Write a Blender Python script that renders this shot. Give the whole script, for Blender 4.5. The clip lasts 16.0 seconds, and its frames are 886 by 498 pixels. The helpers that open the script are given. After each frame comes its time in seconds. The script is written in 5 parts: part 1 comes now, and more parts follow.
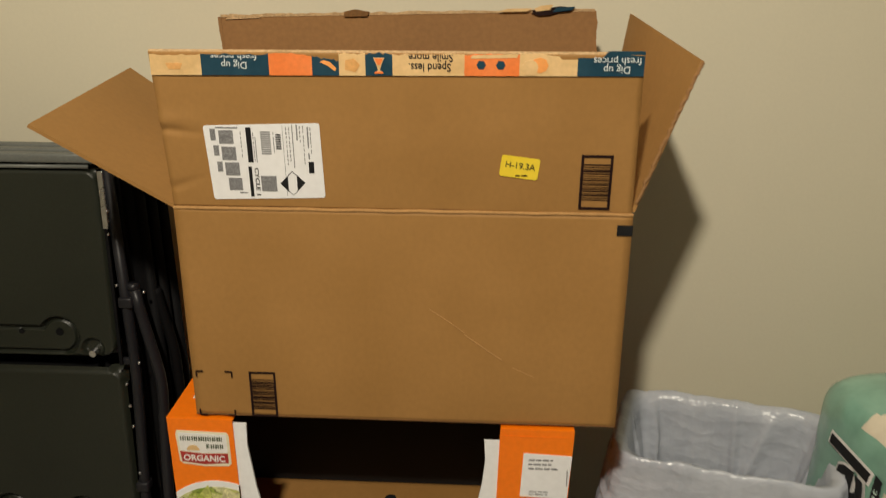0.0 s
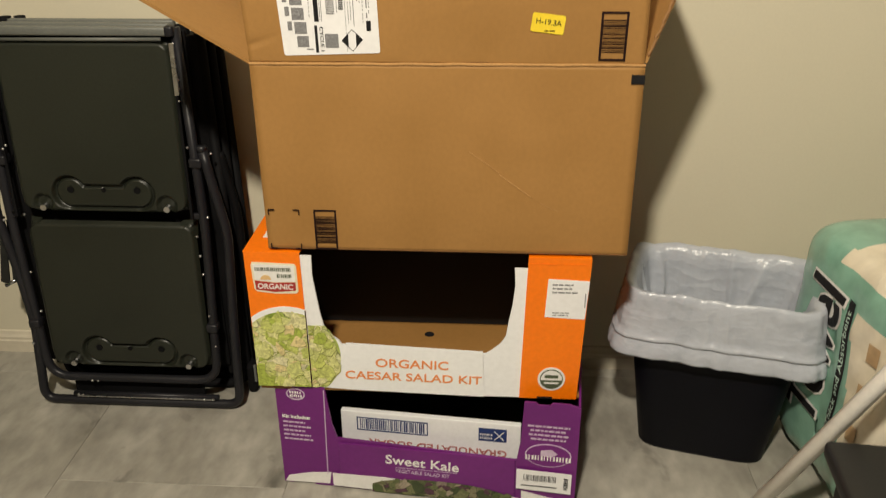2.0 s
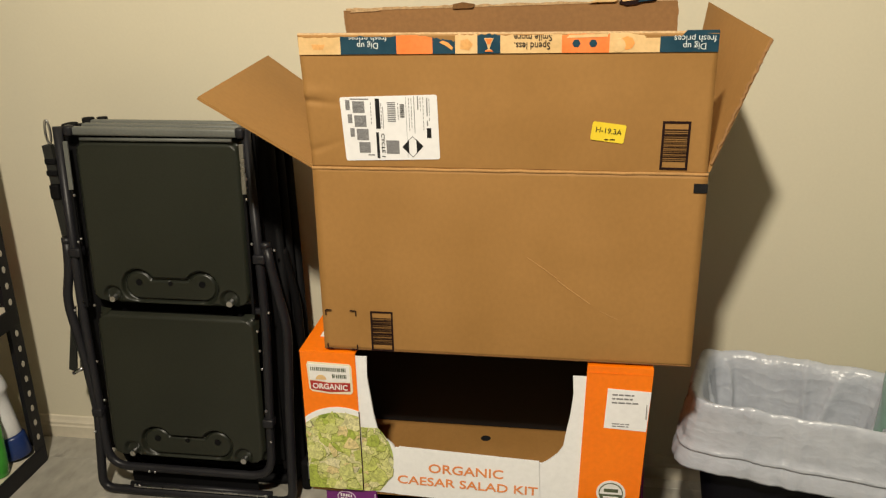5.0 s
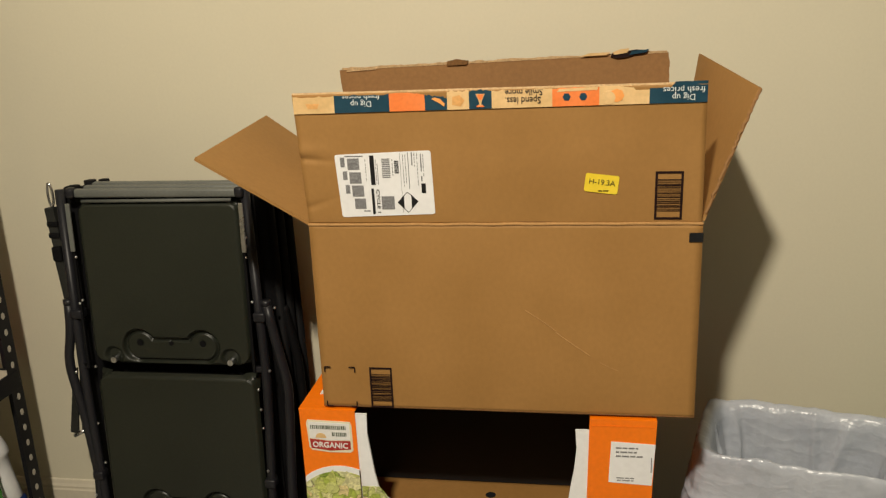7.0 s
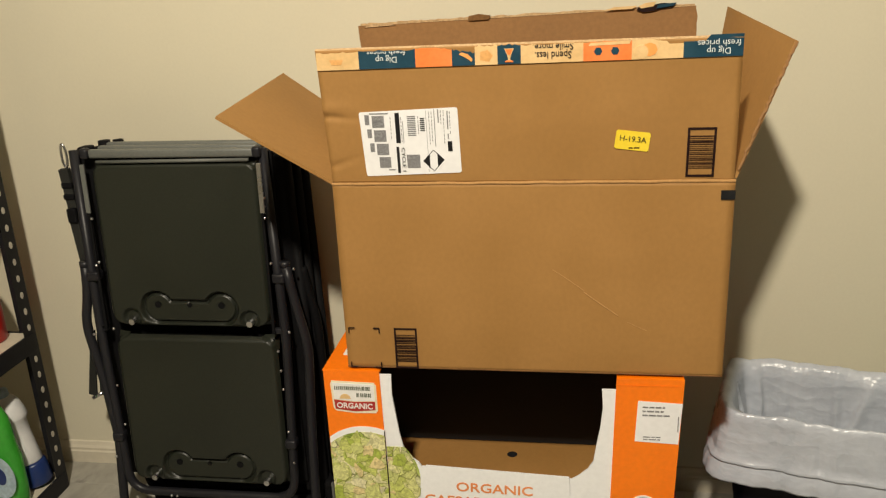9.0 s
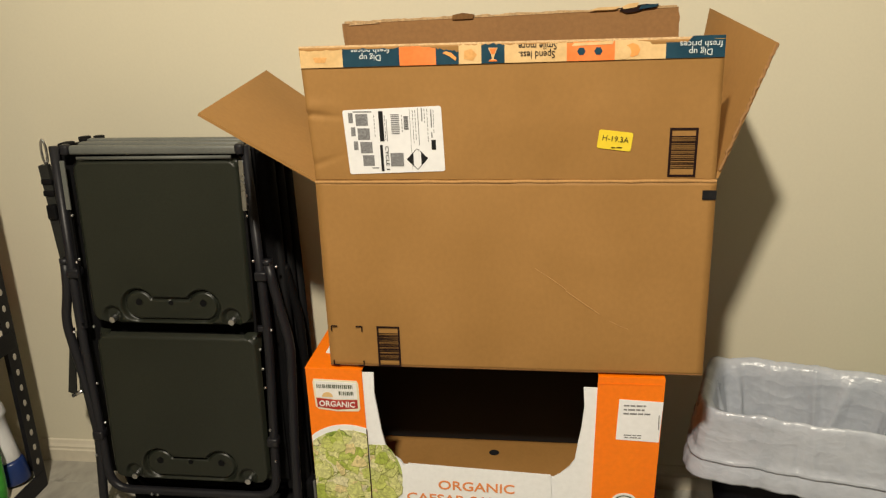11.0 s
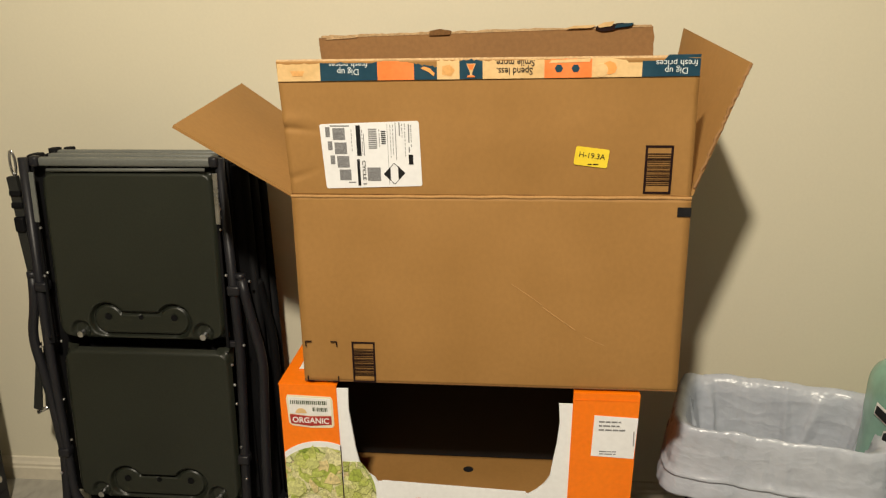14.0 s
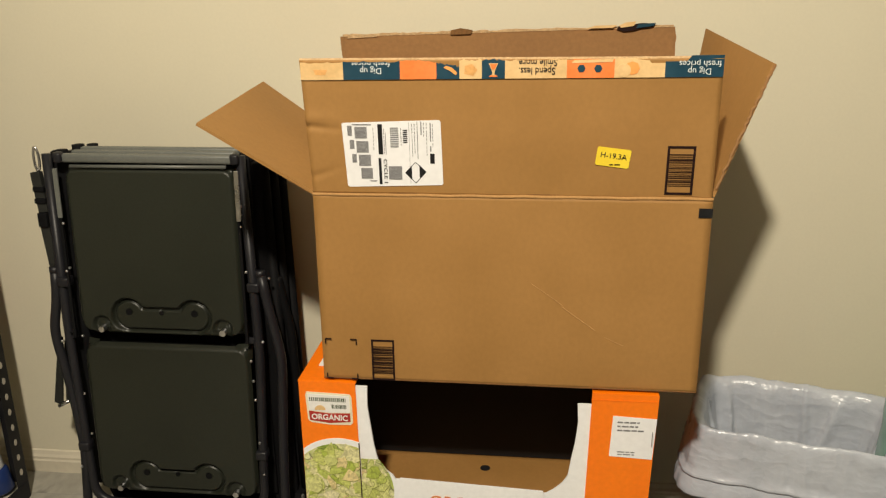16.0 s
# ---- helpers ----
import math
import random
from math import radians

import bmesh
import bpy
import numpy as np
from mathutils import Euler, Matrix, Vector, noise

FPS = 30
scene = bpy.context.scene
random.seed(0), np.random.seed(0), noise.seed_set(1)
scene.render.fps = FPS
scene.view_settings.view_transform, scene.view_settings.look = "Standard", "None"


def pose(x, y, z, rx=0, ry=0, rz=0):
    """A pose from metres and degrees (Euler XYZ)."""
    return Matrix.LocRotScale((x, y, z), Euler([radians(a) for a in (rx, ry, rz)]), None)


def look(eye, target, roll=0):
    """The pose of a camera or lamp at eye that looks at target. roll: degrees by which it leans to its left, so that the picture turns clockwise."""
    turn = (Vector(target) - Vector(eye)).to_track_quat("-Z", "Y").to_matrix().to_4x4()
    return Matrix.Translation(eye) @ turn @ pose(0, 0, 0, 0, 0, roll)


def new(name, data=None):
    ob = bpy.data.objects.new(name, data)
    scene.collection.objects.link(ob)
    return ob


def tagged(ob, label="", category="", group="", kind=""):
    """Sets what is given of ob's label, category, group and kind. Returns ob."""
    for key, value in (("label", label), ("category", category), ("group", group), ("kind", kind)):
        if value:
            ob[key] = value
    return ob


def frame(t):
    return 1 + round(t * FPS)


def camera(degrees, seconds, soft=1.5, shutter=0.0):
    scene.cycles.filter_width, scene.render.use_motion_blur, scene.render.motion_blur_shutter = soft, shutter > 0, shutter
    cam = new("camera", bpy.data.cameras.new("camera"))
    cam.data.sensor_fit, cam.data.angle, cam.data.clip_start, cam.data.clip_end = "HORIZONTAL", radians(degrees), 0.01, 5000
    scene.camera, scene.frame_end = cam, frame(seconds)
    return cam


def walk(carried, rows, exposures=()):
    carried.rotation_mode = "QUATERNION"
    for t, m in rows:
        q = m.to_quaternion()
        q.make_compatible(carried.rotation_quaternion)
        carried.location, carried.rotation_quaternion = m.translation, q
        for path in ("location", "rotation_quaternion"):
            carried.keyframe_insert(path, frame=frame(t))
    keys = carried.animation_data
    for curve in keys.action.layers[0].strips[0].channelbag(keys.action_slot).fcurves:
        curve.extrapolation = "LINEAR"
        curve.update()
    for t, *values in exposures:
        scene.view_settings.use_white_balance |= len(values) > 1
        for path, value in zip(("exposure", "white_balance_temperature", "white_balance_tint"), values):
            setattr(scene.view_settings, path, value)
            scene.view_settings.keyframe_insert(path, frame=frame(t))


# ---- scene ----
cam = camera(55.6, 16.0, soft=1.25, shutter=0.4)
PATH = [
    (0, (0.018, 0.064, 1.166), (-0.082, 1.935, 0.466), 0.2),
    (0.5, (0.002, -0.024, 1.144), (-0.069, 1.836, 0.413), -0.6),
    (1, (-0.05, -0.095, 1.126), (-0.171, 1.738, 0.337), -1.5),
    (1.2, (-0.063, -0.116, 1.122), (-0.163, 1.693, 0.275), -1.4),
    (1.5, (-0.054, -0.156, 1.108), (-0.156, 1.635, 0.225), -1.3),
    (1.8, (-0.03, -0.162, 1.127), (-0.143, 1.627, 0.24), -0.8),
    (2, (-0.015, -0.163, 1.129), (-0.133, 1.635, 0.261), -0.4),
    (2.1, (-0.01, -0.157, 1.141), (-0.135, 1.646, 0.285), 0.1),
    (2.5, (-0.005, -0.156, 1.141), (-0.162, 1.681, 0.366), 0.6),
    (3, (-0.007, -0.154, 1.154), (-0.195, 1.704, 0.438), 0.3),
    (5.3, (0.001, -0.138, 1.153), (-0.286, 1.726, 0.487), -1.0),
    (5.5, (-0.003, -0.138, 1.156), (-0.286, 1.745, 0.542), -1.0),
    (6, (-0.003, -0.133, 1.163), (-0.298, 1.76, 0.591), -1.5),
    (6.5, (0.009, -0.136, 1.158), (-0.288, 1.763, 0.604), -2.1),
    (7, (0.021, -0.134, 1.155), (-0.289, 1.76, 0.594), -2.4),
    (7.5, (0.015, -0.139, 1.149), (-0.313, 1.74, 0.547), -2.7),
    (8, (-0.002, -0.144, 1.148), (-0.326, 1.731, 0.532), -2.8),
    (8.5, (-0.017, -0.133, 1.146), (-0.336, 1.735, 0.508), -2.8),
    (9, (-0.023, -0.124, 1.148), (-0.331, 1.743, 0.5), -2.7),
    (11.5, (-0.024, -0.128, 1.148), (-0.277, 1.745, 0.496), -1.9),
    (12, (-0.027, -0.13, 1.148), (-0.265, 1.747, 0.502), -1.8),
    (12.5, (-0.034, -0.129, 1.149), (-0.263, 1.752, 0.508), -1.8),
    (13, (-0.043, -0.13, 1.149), (-0.259, 1.755, 0.518), -1.7),
    (13.5, (-0.042, -0.13, 1.152), (-0.243, 1.762, 0.535), -1.4),
    (14, (-0.033, -0.124, 1.146), (-0.231, 1.768, 0.528), -1.0),
    (14.5, (-0.047, -0.122, 1.15), (-0.247, 1.768, 0.528), -0.6),
    (15, (-0.043, -0.127, 1.147), (-0.261, 1.761, 0.524), -0.5),
    (15.5, (-0.039, -0.128, 1.147), (-0.257, 1.76, 0.524), -0.6),
    (16, (-0.043, -0.128, 1.148), (-0.273, 1.759, 0.527), -0.8),
]
walk(cam, [(t, look(eye, target, roll)) for t, eye, target, roll in PATH],
     [(0, -0.44), (0.5, -0.08), (1.0, -0.04), (2.0, -0.04), (3.0, -0.02), (5.5, 0.0), (6.0, -0.26), (7.1, -0.24), (8.0, 0.0), (16.0, 0.0)])


# ---- light ----
world = bpy.data.worlds.new("world")
scene.world = world
world.use_nodes = True
world.node_tree.nodes["Background"].inputs[0].default_value = (1.0, 0.85, 0.65, 1)
world.node_tree.nodes["Background"].inputs[1].default_value = 0.0
lamp_data = bpy.data.lights.new("ceiling_lamp", "AREA")
lamp_data.shape, lamp_data.size, lamp_data.energy, lamp_data.color = "DISK", 0.13, 67.0, (1.0, 0.90, 0.725)
lamp = new("ceiling_lamp", lamp_data)
lamp.matrix_world = look((-0.25, -0.49, 2.36), (0.05, 1.0, 0.42))


# ---- materials ----
def material(name, low, high, rough=0.6, coarse=4.0, fine=60.0, grain=0.12, bump=0.1, metal=0.0, alpha=1.0, stretch=(1, 1, 1), spots=0.0, coat=0.0, rand=0.0, spec=0.5, relief=0.002):
    """Two colours mixed by a coarse noise, a fine grain over it, fine relief and uneven gloss."""
    m = bpy.data.materials.new(name)
    m.use_nodes = True
    n, link = m.node_tree.nodes, m.node_tree.links.new
    b = n["Principled BSDF"]
    co, mp = n.new("ShaderNodeTexCoord"), n.new("ShaderNodeMapping")
    mp.inputs["Scale"].default_value = stretch
    link(co.outputs["Object"], mp.inputs["Vector"])
    c, f = n.new("ShaderNodeTexNoise"), n.new("ShaderNodeTexNoise")
    for tex, scale, detail in ((c, coarse, 5), (f, fine, 4)):
        tex.inputs["Scale"].default_value, tex.inputs["Detail"].default_value = scale, detail
        link(mp.outputs[0], tex.inputs["Vector"])
    ramp = n.new("ShaderNodeValToRGB")
    ramp.color_ramp.elements[0].position, ramp.color_ramp.elements[1].position = 0.3, 0.7
    ramp.color_ramp.elements[0].color, ramp.color_ramp.elements[1].color = (*low, 1), (*high, 1)
    link(c.outputs["Fac"], ramp.inputs[0])
    tint = ramp.outputs[0]
    if spots:
        knot, dark, mix = n.new("ShaderNodeTexNoise"), n.new("ShaderNodeMapRange"), n.new("ShaderNodeMixRGB")
        knot.inputs["Scale"].default_value, knot.inputs["Detail"].default_value, knot.inputs["Distortion"].default_value = coarse * 1.7, 4, 0.6
        link(mp.outputs[0], knot.inputs["Vector"])
        dark.inputs[1].default_value, dark.inputs[2].default_value, dark.inputs[3].default_value, dark.inputs[4].default_value = 0.60, 0.74, 1.0, 1.0 - spots
        link(knot.outputs["Fac"], dark.inputs[0])
        mix.blend_type, mix.inputs[0].default_value = "MULTIPLY", 1.0
        link(tint, mix.inputs[1])
        link(dark.outputs[0], mix.inputs[2])
        tint = mix.outputs[0]
    hsv = n.new("ShaderNodeHueSaturation")
    span = n.new("ShaderNodeMapRange")
    span.inputs[1].default_value, span.inputs[2].default_value = 0.3, 0.7
    span.inputs[3].default_value, span.inputs[4].default_value = 1 - grain, 1 + grain
    link(f.outputs["Fac"], span.inputs[0])
    value = span.outputs[0]
    if rand:
        info, r2, mul = n.new("ShaderNodeObjectInfo"), n.new("ShaderNodeMapRange"), n.new("ShaderNodeMath")
        r2.inputs[3].default_value, r2.inputs[4].default_value = 1 - rand, 1 + rand
        mul.operation = "MULTIPLY"
        link(info.outputs["Random"], r2.inputs[0])
        big, shift = n.new("ShaderNodeMath"), n.new("ShaderNodeVectorMath")
        big.operation, big.inputs[1].default_value = "MULTIPLY", 61.0
        link(info.outputs["Random"], big.inputs[0])
        link(mp.outputs[0], shift.inputs[0])
        link(big.outputs[0], shift.inputs[1])
        for tex in (c, f):
            link(shift.outputs[0], tex.inputs["Vector"])
        link(value, mul.inputs[0])
        link(r2.outputs[0], mul.inputs[1])
        value = mul.outputs[0]
    link(value, hsv.inputs["Value"])
    link(tint, hsv.inputs["Color"])
    link(hsv.outputs[0], b.inputs["Base Color"])
    rr = n.new("ShaderNodeMapRange")
    rr.inputs[3].default_value, rr.inputs[4].default_value = max(0.03, rough - 0.1), min(1, rough + 0.1)
    link(c.outputs["Fac"], rr.inputs[0])
    link(rr.outputs[0], b.inputs["Roughness"])
    b.inputs["Metallic"].default_value, b.inputs["Alpha"].default_value = metal, alpha
    b.inputs["Coat Weight"].default_value, b.inputs["Specular IOR Level"].default_value = coat, spec
    if bump:
        bp = n.new("ShaderNodeBump")
        bp.inputs["Strength"].default_value, bp.inputs["Distance"].default_value = bump, relief
        link(f.outputs["Fac"], bp.inputs["Height"])
        link(bp.outputs[0], b.inputs["Normal"])
    return m


def salad_material(name, colours, scale, edge_dark=0.30, speck=0.12):
    """A printed photograph of chopped leaves: overlapping pale pieces, thin dark gaps, veins and pepper specks."""
    m = bpy.data.materials.new(name)
    m.use_nodes = True
    n, link = m.node_tree.nodes, m.node_tree.links.new
    b = n["Principled BSDF"]
    co = n.new("ShaderNodeTexCoord")
    warp, add = n.new("ShaderNodeTexNoise"), n.new("ShaderNodeMixRGB")
    warp.inputs["Scale"].default_value, warp.inputs["Detail"].default_value = scale * 0.9, 4
    add.blend_type, add.inputs[0].default_value = "ADD", 0.022
    link(co.outputs["Object"], warp.inputs["Vector"])
    link(co.outputs["Object"], add.inputs[1])
    link(warp.outputs["Color"], add.inputs[2])
    cell, edge = n.new("ShaderNodeTexVoronoi"), n.new("ShaderNodeTexVoronoi")
    edge.feature = "DISTANCE_TO_EDGE"
    for v in (cell, edge):
        v.inputs["Scale"].default_value = scale
        link(add.outputs[0], v.inputs["Vector"])
    sep = n.new("ShaderNodeSeparateColor")
    link(cell.outputs["Color"], sep.inputs[0])
    patch = n.new("ShaderNodeTexNoise")
    patch.inputs["Scale"].default_value, patch.inputs["Detail"].default_value = scale * 0.55, 3
    link(co.outputs["Object"], patch.inputs["Vector"])
    blend = n.new("ShaderNodeMath")
    blend.operation, blend.inputs[1].default_value = "MULTIPLY_ADD", 0.62
    shift = n.new("ShaderNodeMath")
    shift.operation, shift.inputs[1].default_value, shift.inputs[2].default_value = "MULTIPLY_ADD", 0.9, -0.26
    link(patch.outputs["Fac"], shift.inputs[0])
    link(sep.outputs[0], blend.inputs[0])
    link(shift.outputs[0], blend.inputs[2])
    ramp = n.new("ShaderNodeValToRGB")
    while len(ramp.color_ramp.elements) < len(colours):
        ramp.color_ramp.elements.new(0.5)
    for k, (e, col) in enumerate(zip(ramp.color_ramp.elements, colours)):
        e.position, e.color = 0.05 + 0.9 * k / (len(colours) - 1), (*col, 1)
    link(blend.outputs[0], ramp.inputs[0])
    vein = n.new("ShaderNodeTexNoise")
    vein.inputs["Scale"].default_value, vein.inputs["Detail"].default_value, vein.inputs["Distortion"].default_value = scale * 3.2, 5, 1.2
    link(co.outputs["Object"], vein.inputs["Vector"])
    vary = n.new("ShaderNodeMapRange")
    vary.inputs[1].default_value, vary.inputs[2].default_value, vary.inputs[3].default_value, vary.inputs[4].default_value = 0.3, 0.7, 0.58, 1.12
    link(vein.outputs["Fac"], vary.inputs[0])
    gap = n.new("ShaderNodeMapRange")
    gap.interpolation_type = "SMOOTHSTEP"
    gap.inputs[2].default_value, gap.inputs[3].default_value = 0.055, edge_dark
    link(edge.outputs[0], gap.inputs[0])
    broken, keep = n.new("ShaderNodeMapRange"), n.new("ShaderNodeMath")
    broken.inputs[1].default_value, broken.inputs[2].default_value = 0.46, 0.56
    link(warp.outputs["Fac"], broken.inputs[0])
    keep.operation = "MAXIMUM"
    link(gap.outputs[0], keep.inputs[0])
    link(broken.outputs[0], keep.inputs[1])
    pepper, dots = n.new("ShaderNodeTexVoronoi"), n.new("ShaderNodeMapRange")
    pepper.inputs["Scale"].default_value = scale * 4.5
    link(co.outputs["Object"], pepper.inputs["Vector"])
    dots.inputs[1].default_value, dots.inputs[2].default_value, dots.inputs[3].default_value = speck, speck + 0.10, 0.35
    link(pepper.outputs["Distance"], dots.inputs[0])
    shade, shade2 = n.new("ShaderNodeMath"), n.new("ShaderNodeMath")
    shade.operation = shade2.operation = "MULTIPLY"
    link(keep.outputs[0], shade.inputs[0])
    link(dots.outputs[0], shade.inputs[1])
    link(shade.outputs[0], shade2.inputs[0])
    link(vary.outputs[0], shade2.inputs[1])
    hsv = n.new("ShaderNodeHueSaturation")
    link(ramp.outputs[0], hsv.inputs["Color"])
    link(shade2.outputs[0], hsv.inputs["Value"])
    link(hsv.outputs[0], b.inputs["Base Color"])
    b.inputs["Roughness"].default_value = 0.4
    return m


M = {}
M["wall"] = material("cream_wall_paint", (0.655, 0.605, 0.462), (0.695, 0.645, 0.502), 0.75, 1.2, 160, 0.012, 0.07)
# Unseen ceiling and far walls, coloured darker to cut bounced fill light.
M["ceiling"] = material("dimmed_ceiling_paint", (0.42, 0.395, 0.345), (0.46, 0.43, 0.38), 0.9, 2, 120, 0.03, 0.3)
M["far_wall"] = material("dimmed_unseen_wall", (0.30, 0.27, 0.205), (0.34, 0.31, 0.24), 0.8, 1.2, 160, 0.02, 0.07)
M["trim"] = material("cream_trim_paint", (0.62, 0.56, 0.44), (0.68, 0.62, 0.50), 0.45, 5, 60, 0.04, 0.05)
M["plank"] = material("grey_vinyl_plank", (0.27, 0.255, 0.218), (0.46, 0.44, 0.388), 0.45, 7.5, 34, 0.16, 0.06, stretch=(1.0, 0.55, 1), rand=0.04, spots=0.5)
M["joint"] = material("plank_joint", (0.05, 0.045, 0.04), (0.09, 0.08, 0.07), 0.8)
M["kraft"] = material("kraft_cardboard", (0.316, 0.159, 0.040), (0.370, 0.190, 0.053), 0.70, 5.0, 110, 0.04, 0.05, stretch=(1.2, 1, 1.0))
# Darker kraft: the weak grazing light on inside faces is in its colour.
M["kraft_in"] = material("kraft_cardboard_dimmed", (0.27, 0.135, 0.046), (0.31, 0.158, 0.056), 0.8, 4, 120, 0.08, 0.12)
M["kraft_edge"] = material("torn_cardboard_edge", (0.46, 0.29, 0.14), (0.58, 0.40, 0.22), 0.9, 60, 300, 0.25, 0.6)
# Near-black card: the deep shade inside the cartons is in this colour.
M["dark_in"] = material("shaded_carton_inside", (0.006, 0.005, 0.006), (0.009, 0.007, 0.008), 0.8, 6, 100, 0.1, 0.05)
M["crease"] = material("worn_crease", (0.40, 0.215, 0.072), (0.45, 0.245, 0.085), 0.8, 40, 200, 0.1, 0.2)
# Dark brown card, also used to paint shade into the flap's crease.
M["groove"] = material("dark_card_and_crease_shade", (0.16, 0.075, 0.022), (0.21, 0.10, 0.030), 0.9, 40, 200, 0.2, 0.2)
M["ink"] = material("dark_brown_ink", (0.012, 0.004, 0.0035), (0.020, 0.007, 0.006), 0.75, 30, 200, 0.2, 0.0, spec=0.2)
M["black_ink"] = material("black_ink", (0.008, 0.008, 0.009), (0.015, 0.015, 0.017), 0.6, 30, 200, 0.2, 0.0, spec=0.25)
M["grey_ink"] = material("grey_print", (0.13, 0.13, 0.14), (0.30, 0.30, 0.31), 0.55, 500, 900, 0.5, 0.0)
M["paper"] = material("white_label_paper", (0.83, 0.83, 0.85), (0.87, 0.87, 0.89), 0.5, 8, 100, 0.03, 0.05)
M["yellow"] = material("yellow_sticker", (0.85, 0.62, 0.03), (0.90, 0.68, 0.05), 0.45, 12, 100, 0.04, 0.05)
M["orange"] = material("orange_printed_card", (0.93, 0.185, 0.001), (0.97, 0.215, 0.002), 0.38, 6, 120, 0.04, 0.05)
M["white_card"] = material("white_printed_card", (0.83, 0.84, 0.86), (0.87, 0.88, 0.90), 0.42, 7, 120, 0.03, 0.05)
M["purple"] = material("purple_printed_card", (0.135, 0.011, 0.158), (0.168, 0.016, 0.190), 0.38, 6, 120, 0.05, 0.05)
M["orange_ink"] = material("orange_ink", (0.74, 0.25, 0.075), (0.80, 0.29, 0.095), 0.45, 30, 200, 0.08, 0.0)
M["rust_ink"] = material("faded_red_ink", (0.40, 0.13, 0.12), (0.46, 0.17, 0.15), 0.5, 30, 200, 0.1, 0.0)
M["red_ink"] = material("dark_red_ink", (0.36, 0.02, 0.015), (0.42, 0.03, 0.02), 0.45, 20, 200, 0.05, 0.0)
M["cream_ink"] = material("cream_print", (0.76, 0.70, 0.52), (0.82, 0.76, 0.58), 0.45, 20, 200, 0.04, 0.0)
M["lilac_ink"] = material("pale_lilac_ink", (0.55, 0.42, 0.58), (0.62, 0.50, 0.66), 0.45, 30, 200, 0.08, 0.0)
M["white_ink"] = material("white_ink", (0.78, 0.77, 0.76), (0.84, 0.83, 0.82), 0.45, 30, 200, 0.04, 0.0)
M["green_ink"] = material("dark_green_ink", (0.05, 0.07, 0.04), (0.09, 0.11, 0.06), 0.45, 30, 200, 0.1, 0.0)
M["tape_pale"] = material("pale_orange_tape", (0.68, 0.45, 0.205), (0.78, 0.53, 0.26), 0.35, 30, 150, 0.06, 0.05)
M["tape_orange"] = material("orange_tape", (0.84, 0.21, 0.05), (0.90, 0.25, 0.07), 0.35, 30, 150, 0.06, 0.05)
M["tape_light"] = material("light_orange_print", (0.86, 0.33, 0.09), (0.90, 0.38, 0.11), 0.35, 30, 150, 0.06, 0.05)
M["tape_mid"] = material("faded_orange_print", (0.70, 0.36, 0.12), (0.76, 0.42, 0.16), 0.35, 40, 150, 0.12, 0.05)
M["navy"] = material("navy_tape", (0.010, 0.045, 0.075), (0.016, 0.060, 0.095), 0.35, 30, 150, 0.08, 0.05)
M["tape_text"] = material("pale_print", (0.62, 0.66, 0.66), (0.70, 0.74, 0.74), 0.4, 30, 150, 0.05, 0.0)
M["panel"] = material("dark_green_grey_plastic", (0.0125, 0.0148, 0.0100), (0.0205, 0.0235, 0.0162), 0.38, 3, 260, 0.12, 0.15, spec=0.45)
M["frame"] = material("black_powder_coated_steel", (0.011, 0.011, 0.014), (0.018, 0.018, 0.022), 0.40, 8, 300, 0.15, 0.12, spec=0.32)
M["bar"] = material("dark_grey_plastic_edge", (0.115, 0.122, 0.112), (0.150, 0.157, 0.145), 0.42, 6, 200, 0.08, 0.08)
M["steel"] = material("bright_steel", (0.55, 0.55, 0.56), (0.68, 0.68, 0.70), 0.28, 30, 200, 0.08, 0.05, metal=1.0)
M["strap"] = material("olive_black_webbing", (0.009, 0.0095, 0.008), (0.017, 0.018, 0.015), 0.8, 20, 700, 0.3, 0.5)
# Blacker than the frame steel; holds the shade between the table's layers.
M["web"] = material("matt_black_with_gap_shade", (0.0048, 0.0048, 0.0056), (0.0075, 0.0075, 0.0085), 0.7, 8, 300, 0.15, 0.08, spec=0.10)
M["can"] = material("black_plastic", (0.0035, 0.0037, 0.006), (0.0055, 0.0057, 0.009), 0.5, 6, 300, 0.15, 0.08, spec=0.12)
M["bag"] = material("thin_white_plastic_film", (0.49, 0.525, 0.60), (0.59, 0.625, 0.70), 0.30, 12, 60, 0.04, 0.12, alpha=0.84, relief=0.003)


def crumple(m, scale, strength):
    """Sharp-edged creases of thin film, added over the relief that the material has."""
    n, link = m.node_tree.nodes, m.node_tree.links.new
    co, warp, add = n.new("ShaderNodeTexCoord"), n.new("ShaderNodeTexNoise"), n.new("ShaderNodeMixRGB")
    warp.inputs["Scale"].default_value, warp.inputs["Detail"].default_value = scale * 0.5, 4
    add.blend_type, add.inputs[0].default_value = "ADD", 0.06
    link(co.outputs["Object"], warp.inputs["Vector"])
    link(co.outputs["Object"], add.inputs[1])
    link(warp.outputs["Color"], add.inputs[2])
    stretch = n.new("ShaderNodeMapping")
    stretch.inputs["Scale"].default_value = (0.55, 0.55, 1.9)
    link(add.outputs[0], stretch.inputs["Vector"])
    fold, bump = n.new("ShaderNodeTexVoronoi"), n.new("ShaderNodeBump")
    fold.inputs["Scale"].default_value = scale
    bump.inputs["Strength"].default_value, bump.inputs["Distance"].default_value = strength, 0.012
    link(stretch.outputs[0], fold.inputs["Vector"])
    link(fold.outputs["Distance"], bump.inputs["Height"])
    b = n["Principled BSDF"]
    before = b.inputs["Normal"].links
    if before:
        link(before[0].from_socket, bump.inputs["Normal"])
    link(bump.outputs[0], b.inputs["Normal"])


